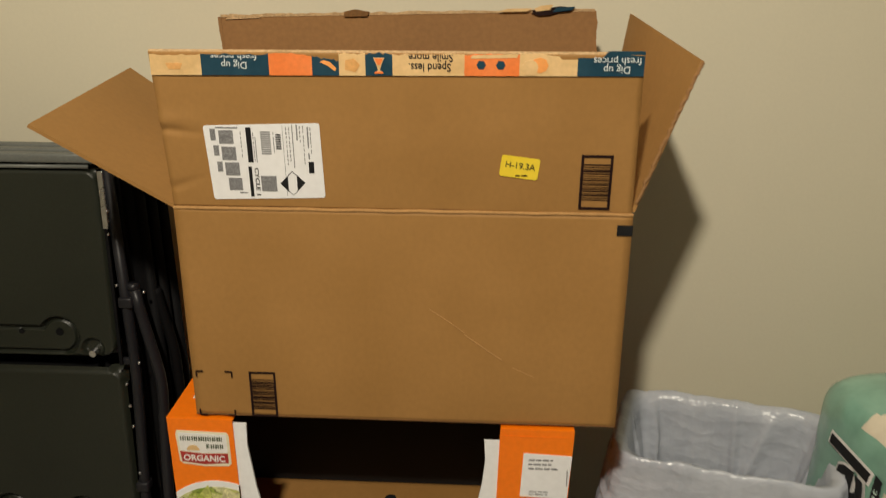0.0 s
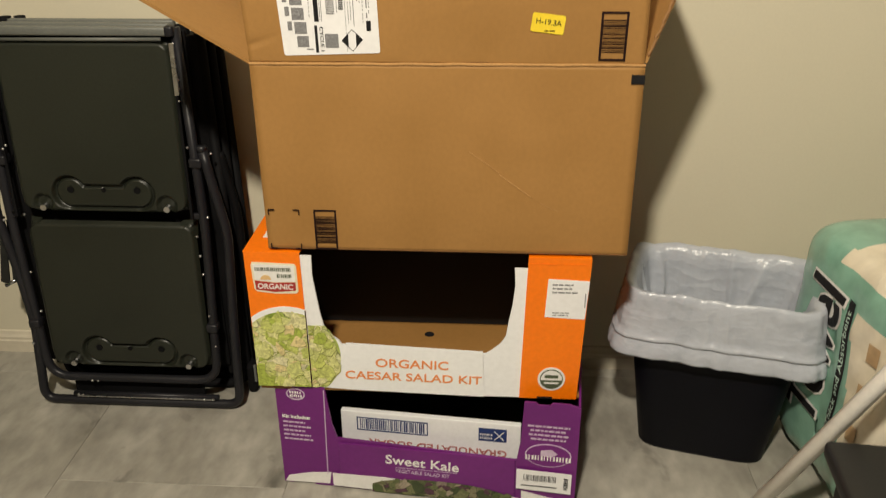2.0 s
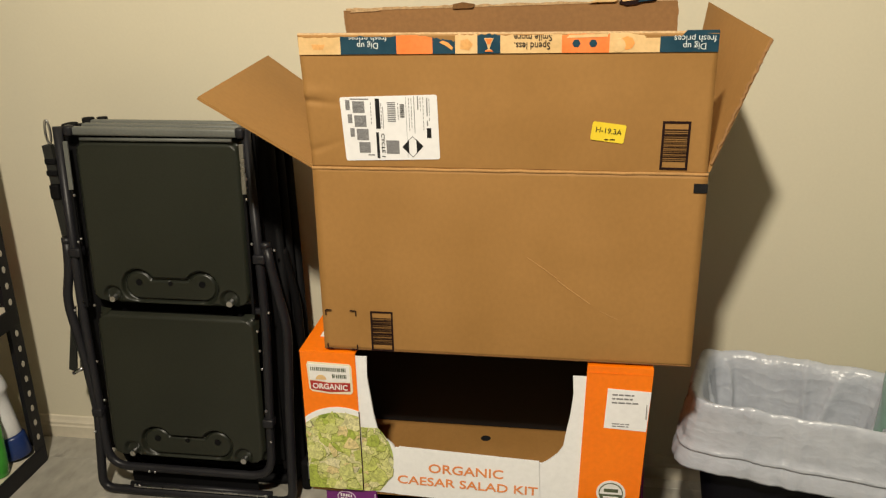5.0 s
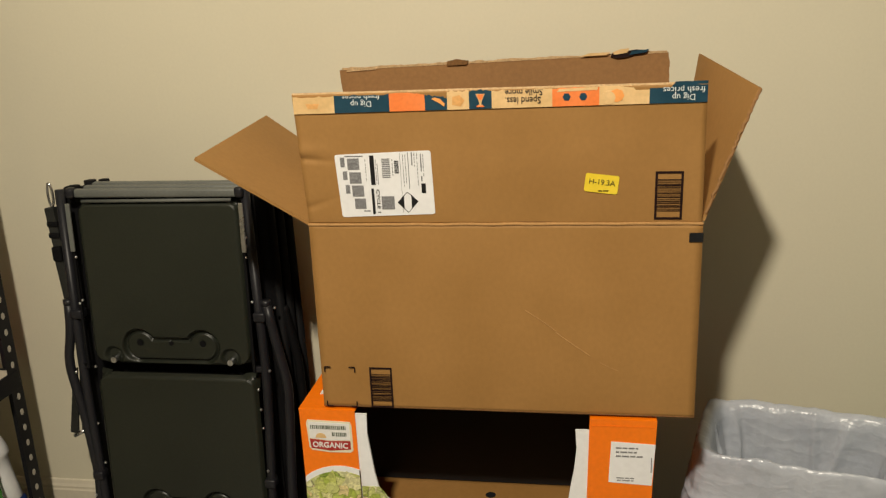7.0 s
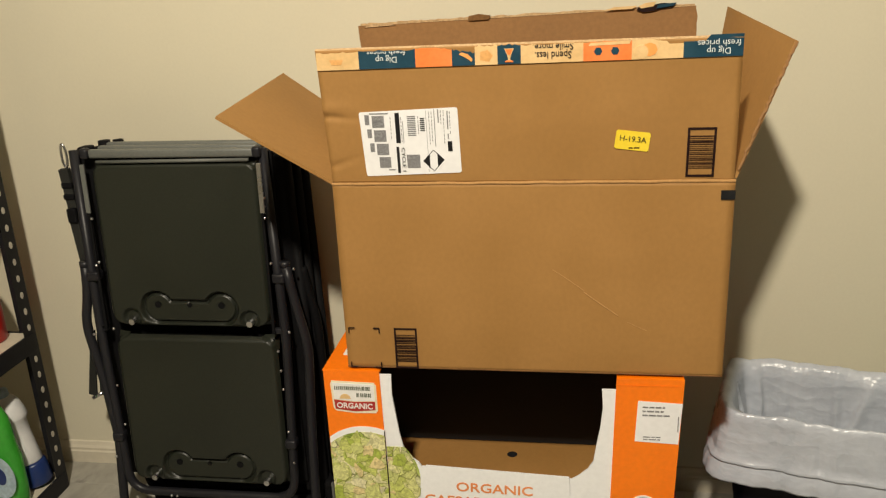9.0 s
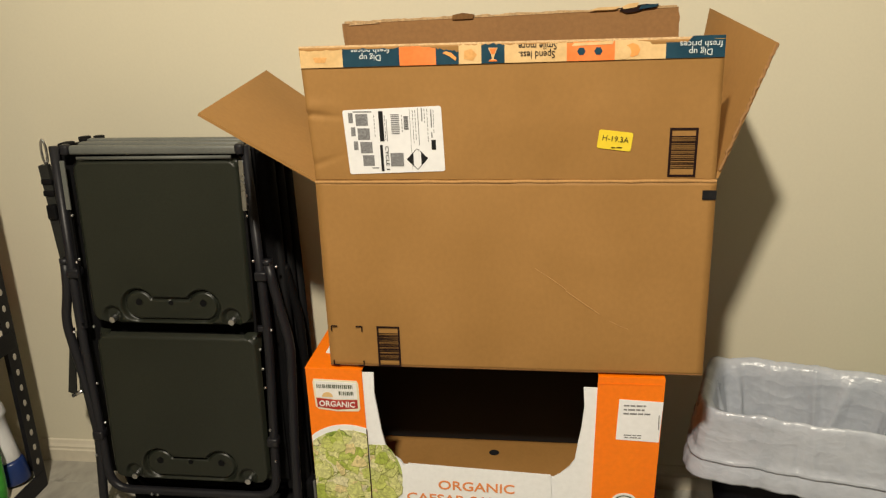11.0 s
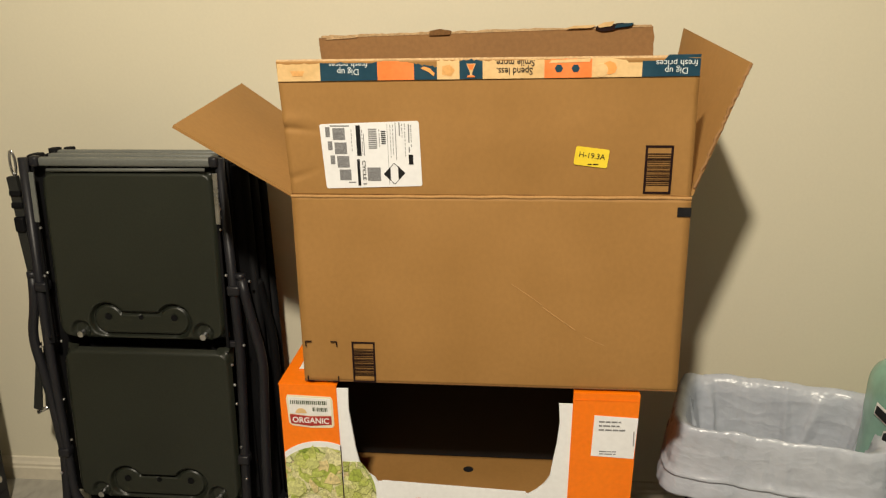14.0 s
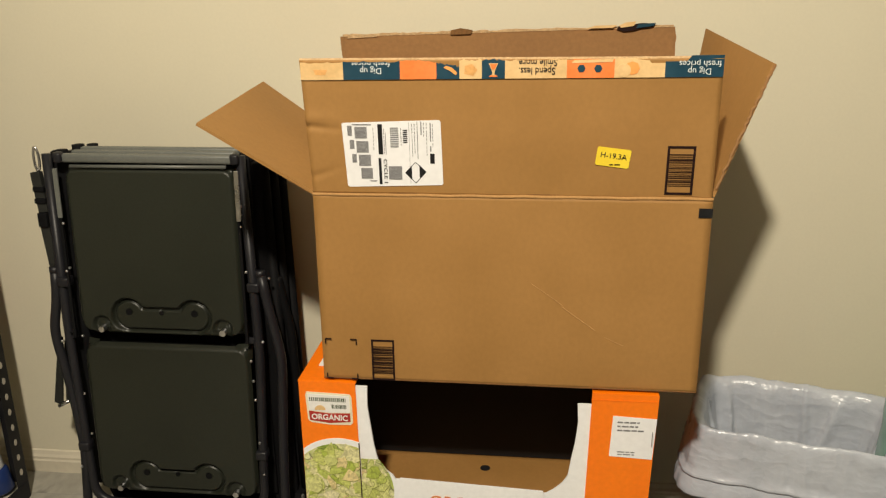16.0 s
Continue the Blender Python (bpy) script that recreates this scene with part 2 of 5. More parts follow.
crumple(M["bag"], 20, 0.22)
crumple(M["bag"], 46, 0.10)
M["teal"] = material("teal_plastic_wrap", (0.20, 0.395, 0.31), (0.28, 0.48, 0.39), 0.22, 6, 24, 0.10, 0.35, coat=0.3)
M["cream_wrap"] = material("cream_printed_wrap", (0.66, 0.58, 0.43), (0.76, 0.70, 0.58), 0.25, 9, 24, 0.10, 0.35, coat=0.3)
M["tan_print"] = material("tan_print", (0.42, 0.28, 0.15), (0.50, 0.35, 0.20), 0.3, 9, 60, 0.1, 0.1)
M["pale_teal"] = material("pale_teal_print", (0.48, 0.66, 0.58), (0.56, 0.74, 0.66), 0.3, 9, 60, 0.05, 0.1)
M["pole"] = material("white_painted_steel", (0.90, 0.88, 0.84), (0.93, 0.91, 0.87), 0.30, 10, 100, 0.04, 0.05)
M["shelf"] = material("black_shelf_steel", (0.009, 0.009, 0.011), (0.014, 0.014, 0.017), 0.45, 8, 200, 0.15, 0.1, spec=0.25)
M["slot"] = material("wall_seen_through_slot", (0.50, 0.46, 0.38), (0.58, 0.54, 0.45), 0.7, 20, 200, 0.1, 0.0)
M["red"] = material("red_plastic", (0.42, 0.012, 0.010), (0.52, 0.020, 0.015), 0.35, 10, 80, 0.05, 0.05)
M["white_plastic"] = material("white_plastic", (0.74, 0.74, 0.74), (0.80, 0.80, 0.80), 0.35, 10, 80, 0.03, 0.05)
M["blue"] = material("navy_label", (0.012, 0.03, 0.13), (0.02, 0.045, 0.17), 0.35, 10, 80, 0.06, 0.02)
M["green"] = material("green_translucent_plastic", (0.04, 0.34, 0.03), (0.07, 0.44, 0.05), 0.22, 10, 80, 0.06, 0.05, alpha=0.92)
M["soap_label"] = material("pale_blue_label", (0.30, 0.42, 0.52), (0.50, 0.62, 0.66), 0.35, 22, 120, 0.15, 0.02)
M["dark_bin"] = material("dark_grey_plastic", (0.010, 0.010, 0.0105), (0.016, 0.016, 0.017), 0.5, 6, 300, 0.15, 0.12)


def scrap_material(name, colours, scale):
    """One print colour to each scrap, with veins and specks."""
    m = material(name, (0.5, 0.5, 0.5), (0.5, 0.5, 0.5), 0.4, 20, 60, 0.0, 0.0)
    n, link = m.node_tree.nodes, m.node_tree.links.new
    geo, ramp = n.new("ShaderNodeNewGeometry"), n.new("ShaderNodeValToRGB")
    ramp.color_ramp.interpolation = "CONSTANT"
    while len(ramp.color_ramp.elements) < len(colours):
        ramp.color_ramp.elements.new(0.5)
    for k, (e, col) in enumerate(zip(ramp.color_ramp.elements, colours)):
        e.position, e.color = k / len(colours), (*col, 1)
    link(geo.outputs["Random Per Island"], ramp.inputs[0])
    co, vein, vary, hsv = n.new("ShaderNodeTexCoord"), n.new("ShaderNodeTexNoise"), n.new("ShaderNodeMapRange"), n.new("ShaderNodeHueSaturation")
    vein.inputs["Scale"].default_value, vein.inputs["Detail"].default_value, vein.inputs["Distortion"].default_value = scale, 5, 1.4
    vary.inputs[1].default_value, vary.inputs[2].default_value, vary.inputs[3].default_value, vary.inputs[4].default_value = 0.32, 0.66, 0.62, 1.16
    link(co.outputs["Object"], vein.inputs["Vector"])
    link(vein.outputs["Fac"], vary.inputs[0])
    link(vary.outputs[0], hsv.inputs["Value"])
    link(ramp.outputs[0], hsv.inputs["Color"])
    link(hsv.outputs[0], n["Principled BSDF"].inputs["Base Color"])
    return m


M["leaf_scrap"] = scrap_material("printed_lettuce_scraps", ((0.56, 0.61, 0.16), (0.70, 0.69, 0.31), (0.40, 0.48, 0.08), (0.74, 0.71, 0.38), (0.62, 0.65, 0.23), (0.76, 0.72, 0.44), (0.50, 0.57, 0.13), (0.66, 0.67, 0.27), (0.58, 0.62, 0.18), (0.74, 0.62, 0.30)), 130)
M["leaf_rim"] = material("printed_lettuce_shade", (0.16, 0.19, 0.03), (0.30, 0.32, 0.07), 0.4, 60, 200, 0.3, 0.0)
M["kale_scrap"] = scrap_material("printed_kale_scraps", ((0.05, 0.07, 0.025), (0.13, 0.15, 0.06), (0.24, 0.22, 0.13), (0.07, 0.10, 0.03), (0.34, 0.29, 0.22), (0.09, 0.035, 0.06), (0.17, 0.18, 0.08)), 150)
M["kale_rim"] = material("printed_kale_shade", (0.010, 0.014, 0.006), (0.025, 0.030, 0.012), 0.4, 60, 200, 0.3, 0.0)
M["caesar"] = salad_material("printed_caesar_salad", ((0.20, 0.30, 0.03), (0.42, 0.52, 0.10), (0.62, 0.66, 0.25), (0.74, 0.73, 0.42), (0.56, 0.62, 0.20), (0.80, 0.74, 0.50), (0.72, 0.52, 0.20)), 40, 0.30, 0.07)
M["kale"] = salad_material("printed_kale_salad", ((0.03, 0.045, 0.02), (0.10, 0.12, 0.05), (0.20, 0.19, 0.11), (0.06, 0.09, 0.03), (0.30, 0.25, 0.20), (0.09, 0.03, 0.06)), 48, 0.25, 0.10)

# ---- mesh helpers ----
ORIGIN = {}


def thing(name, label, category, at=(0, 0, 0), turn=0.0, is_world=True, group="", kind=""):
    """An Empty at the base of a thing. With is_world its parts are given in the room's own coordinates."""
    ob = new(name)
    ob.empty_display_size = 0.05
    ob.matrix_world = pose(*at, 0, 0, turn)
    ORIGIN[ob.name] = Vector(at) if is_world else Vector((0, 0, 0))
    return tagged(ob, label, category, group, kind)


def part(name, bm, mat, parent, label="", smooth=False):
    """Link a bmesh as one mesh object under a thing or a part."""
    off = ORIGIN.get(parent.name, Vector((0, 0, 0))) if parent else Vector((0, 0, 0))
    bmesh.ops.translate(bm, vec=-off, verts=bm.verts)
    bmesh.ops.recalc_face_normals(bm, faces=bm.faces)
    me = bpy.data.meshes.new(name)
    bm.to_mesh(me)
    bm.free()
    for m in mat if isinstance(mat, (list, tuple)) else [mat]:
        me.materials.append(M[m])
    if smooth:
        me.shade_smooth()
    ob = new(name, me)
    if parent:
        ob.parent = parent
        ORIGIN[ob.name] = off
    if label:
        tagged(ob, label)
    if name in ("bar_code", "small_print", "register_mark", "torn_edge"):
        tagged(ob, kind="stuff")
    return ob


def block(x0, x1, y0, y1, z0, z1, bevel=0.0, segments=2, bm=None):
    out = bmesh.new()
    bmesh.ops.create_cube(out, size=1.0)
    for v in out.verts:
        v.co = Vector(((x0 + x1) / 2 + v.co.x * (x1 - x0), (y0 + y1) / 2 + v.co.y * (y1 - y0), (z0 + z1) / 2 + v.co.z * (z1 - z0)))
    if bevel:
        bmesh.ops.bevel(out, geom=out.edges[:], offset=bevel, segments=segments, affect="EDGES", profile=0.5)
    return merge(bm, out)


def merge(bm, other):
    """Add other to bm (or return it when there is none yet)."""
    if bm is None:
        return other
    me = bpy.data.meshes.new("scratch")
    other.to_mesh(me)
    other.free()
    bm.from_mesh(me)
    bpy.data.meshes.remove(me)
    return bm


def tube(points, r, sides=12, bm=None, caps=True, flat=1.0):
    """A round bar along a line of points."""
    out = bmesh.new()
    pts = [Vector(p) for p in points]
    rings, side = [], None
    for i, p in enumerate(pts):
        d = (pts[min(i + 1, len(pts) - 1)] - pts[max(i - 1, 0)]).normalized()
        if side is None:
            side = d.orthogonal().normalized()
        side = (side - d * side.dot(d)).normalized()
        up = d.cross(side)
        rings.append([out.verts.new(p + r * (math.cos(a) * side + flat * math.sin(a) * up)) for a in (2 * math.pi * k / sides for k in range(sides))])
    for a, b in zip(rings, rings[1:]):
        for k in range(sides):
            out.faces.new((a[k], a[(k + 1) % sides], b[(k + 1) % sides], b[k]))
    if caps:
        out.faces.new(rings[0])
        out.faces.new(rings[-1])
    return merge(bm, out)


def rounded_path(corners, radius, steps=6):
    """A line through corners with its bends rounded."""
    pts = [Vector(c) for c in corners]
    out = [pts[0]]
    for a, b, c in zip(pts, pts[1:], pts[2:]):
        u, v = (a - b).normalized(), (c - b).normalized()
        for k in range(steps + 1):
            f = k / steps
            p0, p1 = b + u * radius, b + v * radius
            out.append((1 - f) ** 2 * p0 + 2 * f * (1 - f) * b + f * f * p1)
    out.append(pts[-1])
    return out


def sheet(outline, y, thick, bm=None):
    """A card cut to an outline of (x, z), facing -y at y, that much thick."""
    out = bmesh.new()
    face = out.faces.new([out.verts.new((x, y, z)) for x, z in outline])
    more = bmesh.ops.extrude_face_region(out, geom=[face])
    bmesh.ops.translate(out, vec=(0, thick, 0), verts=[g for g in more["geom"] if isinstance(g, bmesh.types.BMVert)])
    return merge(bm, out)


def quad_card(corners, thick, bm=None, cuts=0):
    """A card with four corners given in turn, thickened along its normal."""
    out = bmesh.new()
    c = [Vector(p) for p in corners]
    nrm = (c[1] - c[0]).cross(c[3] - c[0]).normalized() * thick / 2
    n = cuts + 1
    grid = {}
    for s in (1, -1):
        for i in range(n + 1):
            for j in range(n + 1):
                u, v = i / n, j / n
                p = c[0] * (1 - u) * (1 - v) + c[1] * u * (1 - v) + c[2] * u * v + c[3] * (1 - u) * v
                grid[s, i, j] = out.verts.new(p + s * nrm)
    for s in (1, -1):
        for i in range(n):
            for j in range(n):
                out.faces.new([grid[s, i, j], grid[s, i + 1, j], grid[s, i + 1, j + 1], grid[s, i, j + 1]])
    rim = [(i, 0) for i in range(n)] + [(n, j) for j in range(n)] + [(i, n) for i in range(n, 0, -1)] + [(0, j) for j in range(n, 0, -1)]
    for a, b in zip(rim, rim[1:] + rim[:1]):
        out.faces.new([grid[1, *a], grid[1, *b], grid[-1, *b], grid[-1, *a]])
    return merge(bm, out)


def trimmed(pts, clip):
    """An outline of (x, z) cut to (x0, x1, z0, z1)."""
    for axis, limit, keep in ((0, clip[0], 1), (0, clip[1], -1), (1, clip[2], 1), (1, clip[3], -1)):
        kept = []
        for a, b in zip(pts, pts[1:] + pts[:1]):
            ia, ib = (a[axis] - limit) * keep >= 0, (b[axis] - limit) * keep >= 0
            if ia:
                kept.append(a)
            if ia != ib:
                f = (limit - a[axis]) / (b[axis] - a[axis])
                kept.append((a[0] + f * (b[0] - a[0]), a[1] + f * (b[1] - a[1])))
        pts = kept
    return pts


def disc(cx, cz, r, y, thick=0.0008, sides=36, squash=1.0, bm=None, clip=None):
    """A flat disc that faces -y; clip: (x0, x1, z0, z1) to keep."""
    pts = [(cx + r * math.cos(2 * math.pi * k / sides), cz + r * squash * math.sin(2 * math.pi * k / sides)) for k in range(sides)]
    return sheet(trimmed(pts, clip) if clip else pts, y, thick, bm)


def printed_pieces(cx, cz, rx, rz, y, clip, count, size, seed):
    """Printed scraps of leaf and bread in layers: the scraps and, a hair behind each, its darker rim."""
    rng = random.Random(seed)
    both = bmesh.new(), bmesh.new()
    for k in range(count):
        a, far = rng.uniform(0, 2 * math.pi), math.sqrt(rng.random())
        r = rng.uniform(*size)
        px, pz = cx + max(0.0, rx - r * 0.8) * far * math.cos(a), cz + max(0.0, rz - r * 0.8) * far * math.sin(a)
        turn, long = rng.uniform(0, math.pi), rng.uniform(0.45, 0.95)
        wob = [rng.uniform(0.50, 1.25) for _ in range(8)]
        for bm, grow, back, dx, dz in ((both[0], 1.0, 0.0, 0.0, 0.0), (both[1], 1.03, 0.000004, 0.0005, -0.0007)):
            pts = []
            for n, w in enumerate(wob):
                t = 2 * math.pi * n / 8
                u, v = r * grow * w * math.cos(t), r * grow * w * long * math.sin(t)
                pts.append((px + dx + u * math.cos(turn) - v * math.sin(turn), pz + dz + u * math.sin(turn) + v * math.cos(turn)))
            pts = trimmed(pts, clip)
            if len(pts) > 2:
                bm.faces.new([bm.verts.new((x, y - 0.00001 * k + back, z)) for x, z in pts])
    return both


def writing(words, size, m, fit_width=0.0, spacing=1.0, bold=0.0, align="CENTER", line=1.0):
    """The mesh of some words in the built-in font, laid at m (its own plane is x, y), as a bmesh."""
    cu = bpy.data.curves.new("words", "FONT")
    cu.body, cu.size, cu.align_x, cu.align_y, cu.extrude = words, size, align, "CENTER", 0.0003
    cu.space_character, cu.offset, cu.resolution_u, cu.space_line = spacing, bold, 3, line
    ob = bpy.data.objects.new("words", cu)
    scene.collection.objects.link(ob)
    me = bpy.data.meshes.new_from_object(ob.evaluated_get(bpy.context.evaluated_depsgraph_get()))
    out = bmesh.new()
    out.from_mesh(me)
    bpy.data.objects.remove(ob)
    bpy.data.curves.remove(cu)
    bpy.data.meshes.remove(me)
    if fit_width:
        xs = [v.co.x for v in out.verts]
        k = fit_width / (max(xs) - min(xs))
        for v in out.verts:
            v.co.x *= k
    bmesh.ops.transform(out, matrix=m, verts=out.verts)
    return out


def facing(x, y, z, roll=0):
    """The pose of writing on a face that looks along -y, turned by roll degrees."""
    return pose(x, y, z) @ pose(0, 0, 0, 90) @ pose(0, 0, 0, 0, 0, roll)


def bars(x0, x1, z0, z1, y, count, upright=True, fill=(0.3, 0.8), seed=1, thick=0.0006, bm=None):
    """A row of printed strokes of uneven width, as in a bar code or lines of small print."""
    rng = random.Random(seed)
    out = bm
    for k in range(count):
        f = rng.uniform(*fill)
        if upright:
            w = (x1 - x0) / count
            out = block(x0 + k * w, x0 + (k + f) * w, y, y + thick, z0, z1, bm=out)
        else:
            w = (z1 - z0) / count
            out = block(x0, x1, y, y + thick, z0 + k * w, z0 + (k + f) * w, bm=out)
    return out


def text_lines(x0, x1, z0, z1, y, count, seed=1, centre=True, bm=None):
    """Lines of print too small to read, as bars broken into words."""
    rng = random.Random(seed)
    out, pitch = bm, (z1 - z0) / count
    for k in range(count):
        wide = (x1 - x0) * rng.uniform(0.72, 1.0)
        a = (x0 + x1 - wide) / 2 if centre else x0
        z = z1 - (k + 0.75) * pitch
        end = a + wide
        while a < end - 0.002:
            b = min(end, a + rng.uniform(0.005, 0.012))
            out = block(a, b, y, y + 0.0005, z, z + pitch * 0.36, bm=out)
            a = b + 0.0018
    return out


def frame_marks(x0, x1, z0, z1, w, y, bm=None):
    """A printed rectangle's outline."""
    for a in ((x0, x1, z0, z0 + w), (x0, x1, z1 - w, z1), (x0, x0 + w, z0 + w, z1 - w), (x1 - w, x1, z0 + w, z1 - w)):
        bm = block(a[0], a[1], y, y + 0.0006, a[2], a[3], bm=bm)
    return bm


# ---- the room ----
X0, X1, Y0, Y1, H = -1.72, 3.9, -5.2, 1.55, 2.6


def structure(name, bm, mat, label, category):
    return tagged(part(name, bm, mat, None), label, category, "", "structure")


structure("wall_north", block(X0 - 0.1, X1 + 0.1, Y1, Y1 + 0.1, -0.05, H), "wall", "plain cream painted wall behind the boxes", "wall")
structure("wall_south", block(X0 - 0.1, X1 + 0.1, Y0 - 0.1, Y0, -0.05, H), "far_wall", "unseen closing wall, darkened to cut bounced light", "wall")
structure("wall_west", block(X0 - 0.1, X0, Y0, Y1, -0.05, H), "wall", "plain cream painted wall beside the shelving", "wall")
structure("wall_east", block(X1, X1 + 0.1, Y0, Y1, -0.05, H), "far_wall", "unseen closing wall, darkened to cut bounced light", "wall")
structure("ceiling", block(X0 - 0.1, X1 + 0.1, Y0 - 0.1, Y1 + 0.1, H, H + 0.1), "ceiling", "unseen ceiling, darkened to cut bounced light", "ceiling")


def skirting(length):
    """A low moulded skirting board along x, its back at y = 0, facing -y."""
    prof = [(0, 0), (-0.013, 0), (-0.013, 0.030), (-0.0105, 0.034), (-0.0105, 0.040), (-0.007, 0.046), (-0.004, 0.054), (0, 0.056)]
    bm = bmesh.new()
    ends = [[bm.verts.new((x, y, z)) for y, z in prof] for x in (0, length)]
    for k in range(len(prof)):
        j = (k + 1) % len(prof)
        bm.faces.new((ends[0][k], ends[0][j], ends[1][j], ends[1][k]))
    bm.faces.new(ends[0])
    bm.faces.new(ends[1])
    return bm


bb = structure("baseboard", skirting(X1 - X0), "trim", "low cream painted moulded skirting board", "baseboard")
bb.matrix_world = pose(X0, Y1, 0)

# ---- large cardboard box ----
BX0, BX1, BY0, BY1, BZ0, BZ1 = -0.396, 0.208, 1.106, 1.446, 0.511, 0.827
T = 0.005


def cardboard_box():
    box = thing("cardboard_box", "large open brown cardboard box with raised flaps and shipping label", "cardboard box", (-0.094, 1.276, BZ0))
    # slightly bowed front wall
    def front_y(x, z):
        """y of the front wall's face."""
        u, v = (x - BX0) / (BX1 - BX0), (z - BZ0) / (BZ1 - BZ0)
        mid = math.sin(math.pi * u) * math.sin(math.pi * v)
        return BY0 - (0.004 * mid + 0.0010 * noise.noise((u * 3, v * 3, 2)) + 0.0008 * mid * noise.noise((u * 11, v * 7, 6)))

    bm = bmesh.new()
    n = 48
    grid = {}
    for s in (0, 1):
        for i in range(n + 1):
            for j in range(n + 1):
                u, v = i / n, j / n
                x, z = BX0 + (BX1 - BX0) * u, BZ0 + (BZ1 - BZ0) * v
                grid[s, i, j] = bm.verts.new((x, front_y(x, z) + s * T, z))
    for s in (0, 1):
        for i in range(n):
            for j in range(n):
                bm.faces.new([grid[s, i, j], grid[s, i + 1, j], grid[s, i + 1, j + 1], grid[s, i, j + 1]])
    rim = [(i, 0) for i in range(n)] + [(n, j) for j in range(n)] + [(i, n) for i in range(n, 0, -1)] + [(0, j) for j in range(n, 0, -1)]
    for a, b in zip(rim, rim[1:] + rim[:1]):
        bm.faces.new([grid[0, *a], grid[0, *b], grid[1, *b], grid[1, *a]])
    front = part("front_wall", bm, "kraft", box, smooth=True)
    part("back_wall", block(BX0, BX1, BY1 - T, BY1, BZ0, BZ1, 0.001), "kraft_in", box)
    for x in (BX0, BX1 - T):
        part("side_wall", block(x, x + T, BY0 + T, BY1 - T, BZ0, BZ1, 0.001), "kraft", box)
    part("bottom", block(BX0 + T, BX1 - T, BY0 + T, BY1 - T, BZ0, BZ0 + T), "kraft_in", box)
    # folds where the flaps turn
    part("fold", tube([(BX0 + (BX1 - BX0) * k / 48, BY0 + 0.0006 + 0.0008 * noise.noise((k * 0.4, 1.0, 0.0)), BZ1 - 0.0005 + 0.002 * k / 48 + 0.0008 * noise.noise((k * 0.33, 7.0, 0.0))) for k in range(49)], 0.0026, 8), "crease", box, "worn rounded fold of the front flap")
    # front flap
    fz = BZ1 + 0.0025
    # Dark tube paints the crease's shade just above the fold.
    part("fold_shade", tube([(BX0 + 0.002, BY0 + 0.0015, BZ1 + 0.0036), (-0.1, BY0 + 0.0012, BZ1 + 0.0042), (BX1 - 0.002, BY0 + 0.0015, BZ1 + 0.0052)], 0.0009, 6), "groove", box)
    bm = quad_card([(BX0 + 0.001, BY0 + 0.003, fz), (BX1 - 0.002, BY0 + 0.003, fz), (0.203, 1.0931, 1.0335), (-0.3995, 1.0932, 1.0318)], T, cuts=72)
    for v in bm.verts:
        # shallow dents and bent corners by the side fold, and a slight unevenness of the board
        x, z = v.co.x + 0.398, v.co.z
        edge = math.exp(-(x / 0.040) ** 2)
        v.co.y += 0.0030 * edge * math.exp(-((z - 0.934 + 0.10 * x) / 0.0045) ** 2) - 0.0020 * edge * math.exp(-((z - 0.946) / 0.010) ** 2)
        v.co.y += 0.0024 * edge * math.exp(-((z - 0.853 - 0.35 * x) / 0.0050) ** 2)
        v.co.y += 0.0007 * noise.noise((v.co.x * 14, v.co.z * 18, 5.0))
    flap = part("front_flap", bm, "kraft", box, smooth=True)

    def on_flap(z):
        """y of the flap's face at a height."""
        return BY0 + 0.003 - (z - fz) * 0.078 - T / 2 - 0.0006

    rng = random.Random(5)
    # raised flaps at the sides and the back
    part("side_flap", quad_card([(BX0, BY0 + 0.004, BZ1), (BX0, BY1, BZ1), (-0.575, 1.438, 0.9575), (-0.5635, 1.084, 0.9385)], T, cuts=14), "kraft", box, "side flap folded outwards")
    part("side_flap", quad_card([(BX1, BY0 + 0.006, BZ1 + 0.004), (0.2815, 1.133, 1.0215), (0.239, 1.440, 1.0510), (BX1, BY1, BZ1)], T, cuts=14), "kraft", box, "side flap standing half open")
    part("side_flap_edge", tube([(BX1 + 0.003 + (0.2805 - BX1 - 0.003) * k / 40 + rng.uniform(-0.0016, 0.0016), BY0 + 0.006 + 0.020 * k / 40, BZ1 + 0.016 + 0.177 * k / 40) for k in range(41)], 0.0024, 6), "kraft_in", box, "scuffed edge of the side flap")
    part("back_flap", quad_card([(BX0 - 0.008, BY1 - 0.003, BZ1), (BX1 - 0.006, BY1 - 0.003, BZ1), (0.182, 1.445, 1.056), (-0.416, 1.445, 1.042)], T, cuts=4), "kraft_in", box)
    # torn fibres and tape left along the rims
    def ragged(a, b, n, amp, foot):
        """The outline of a thin torn strip from a to b."""
        top = []
        for k in range(n + 1):
            f = k / n
            up = amp * (0.5 + 0.5 * noise.noise((k * 0.31, 3.3, a[0]))) + rng.uniform(0, amp * 0.35)
            d = (b[1] - a[1], -(b[0] - a[0]))
            l = math.hypot(*d)
            top.append((a[0] + (b[0] - a[0]) * f - d[0] / l * up, a[1] + (b[1] - a[1]) * f - d[1] / l * up))
        dz = (b[0] - a[0]) / math.hypot(b[0] - a[0], b[1] - a[1]), (b[1] - a[1]) / math.hypot(b[0] - a[0], b[1] - a[1])
        return [(a[0] + dz[1] * foot, a[1] - dz[0] * foot), (b[0] + dz[1] * foot, b[1] - dz[0] * foot)] + top[::-1]

    part("torn_edge", sheet(ragged((-0.416, 1.042), (0.182, 1.056), 90, 0.0035, 0.0015), 1.4415, 0.006), "kraft_edge", box, "torn pale fibres along the back flap")
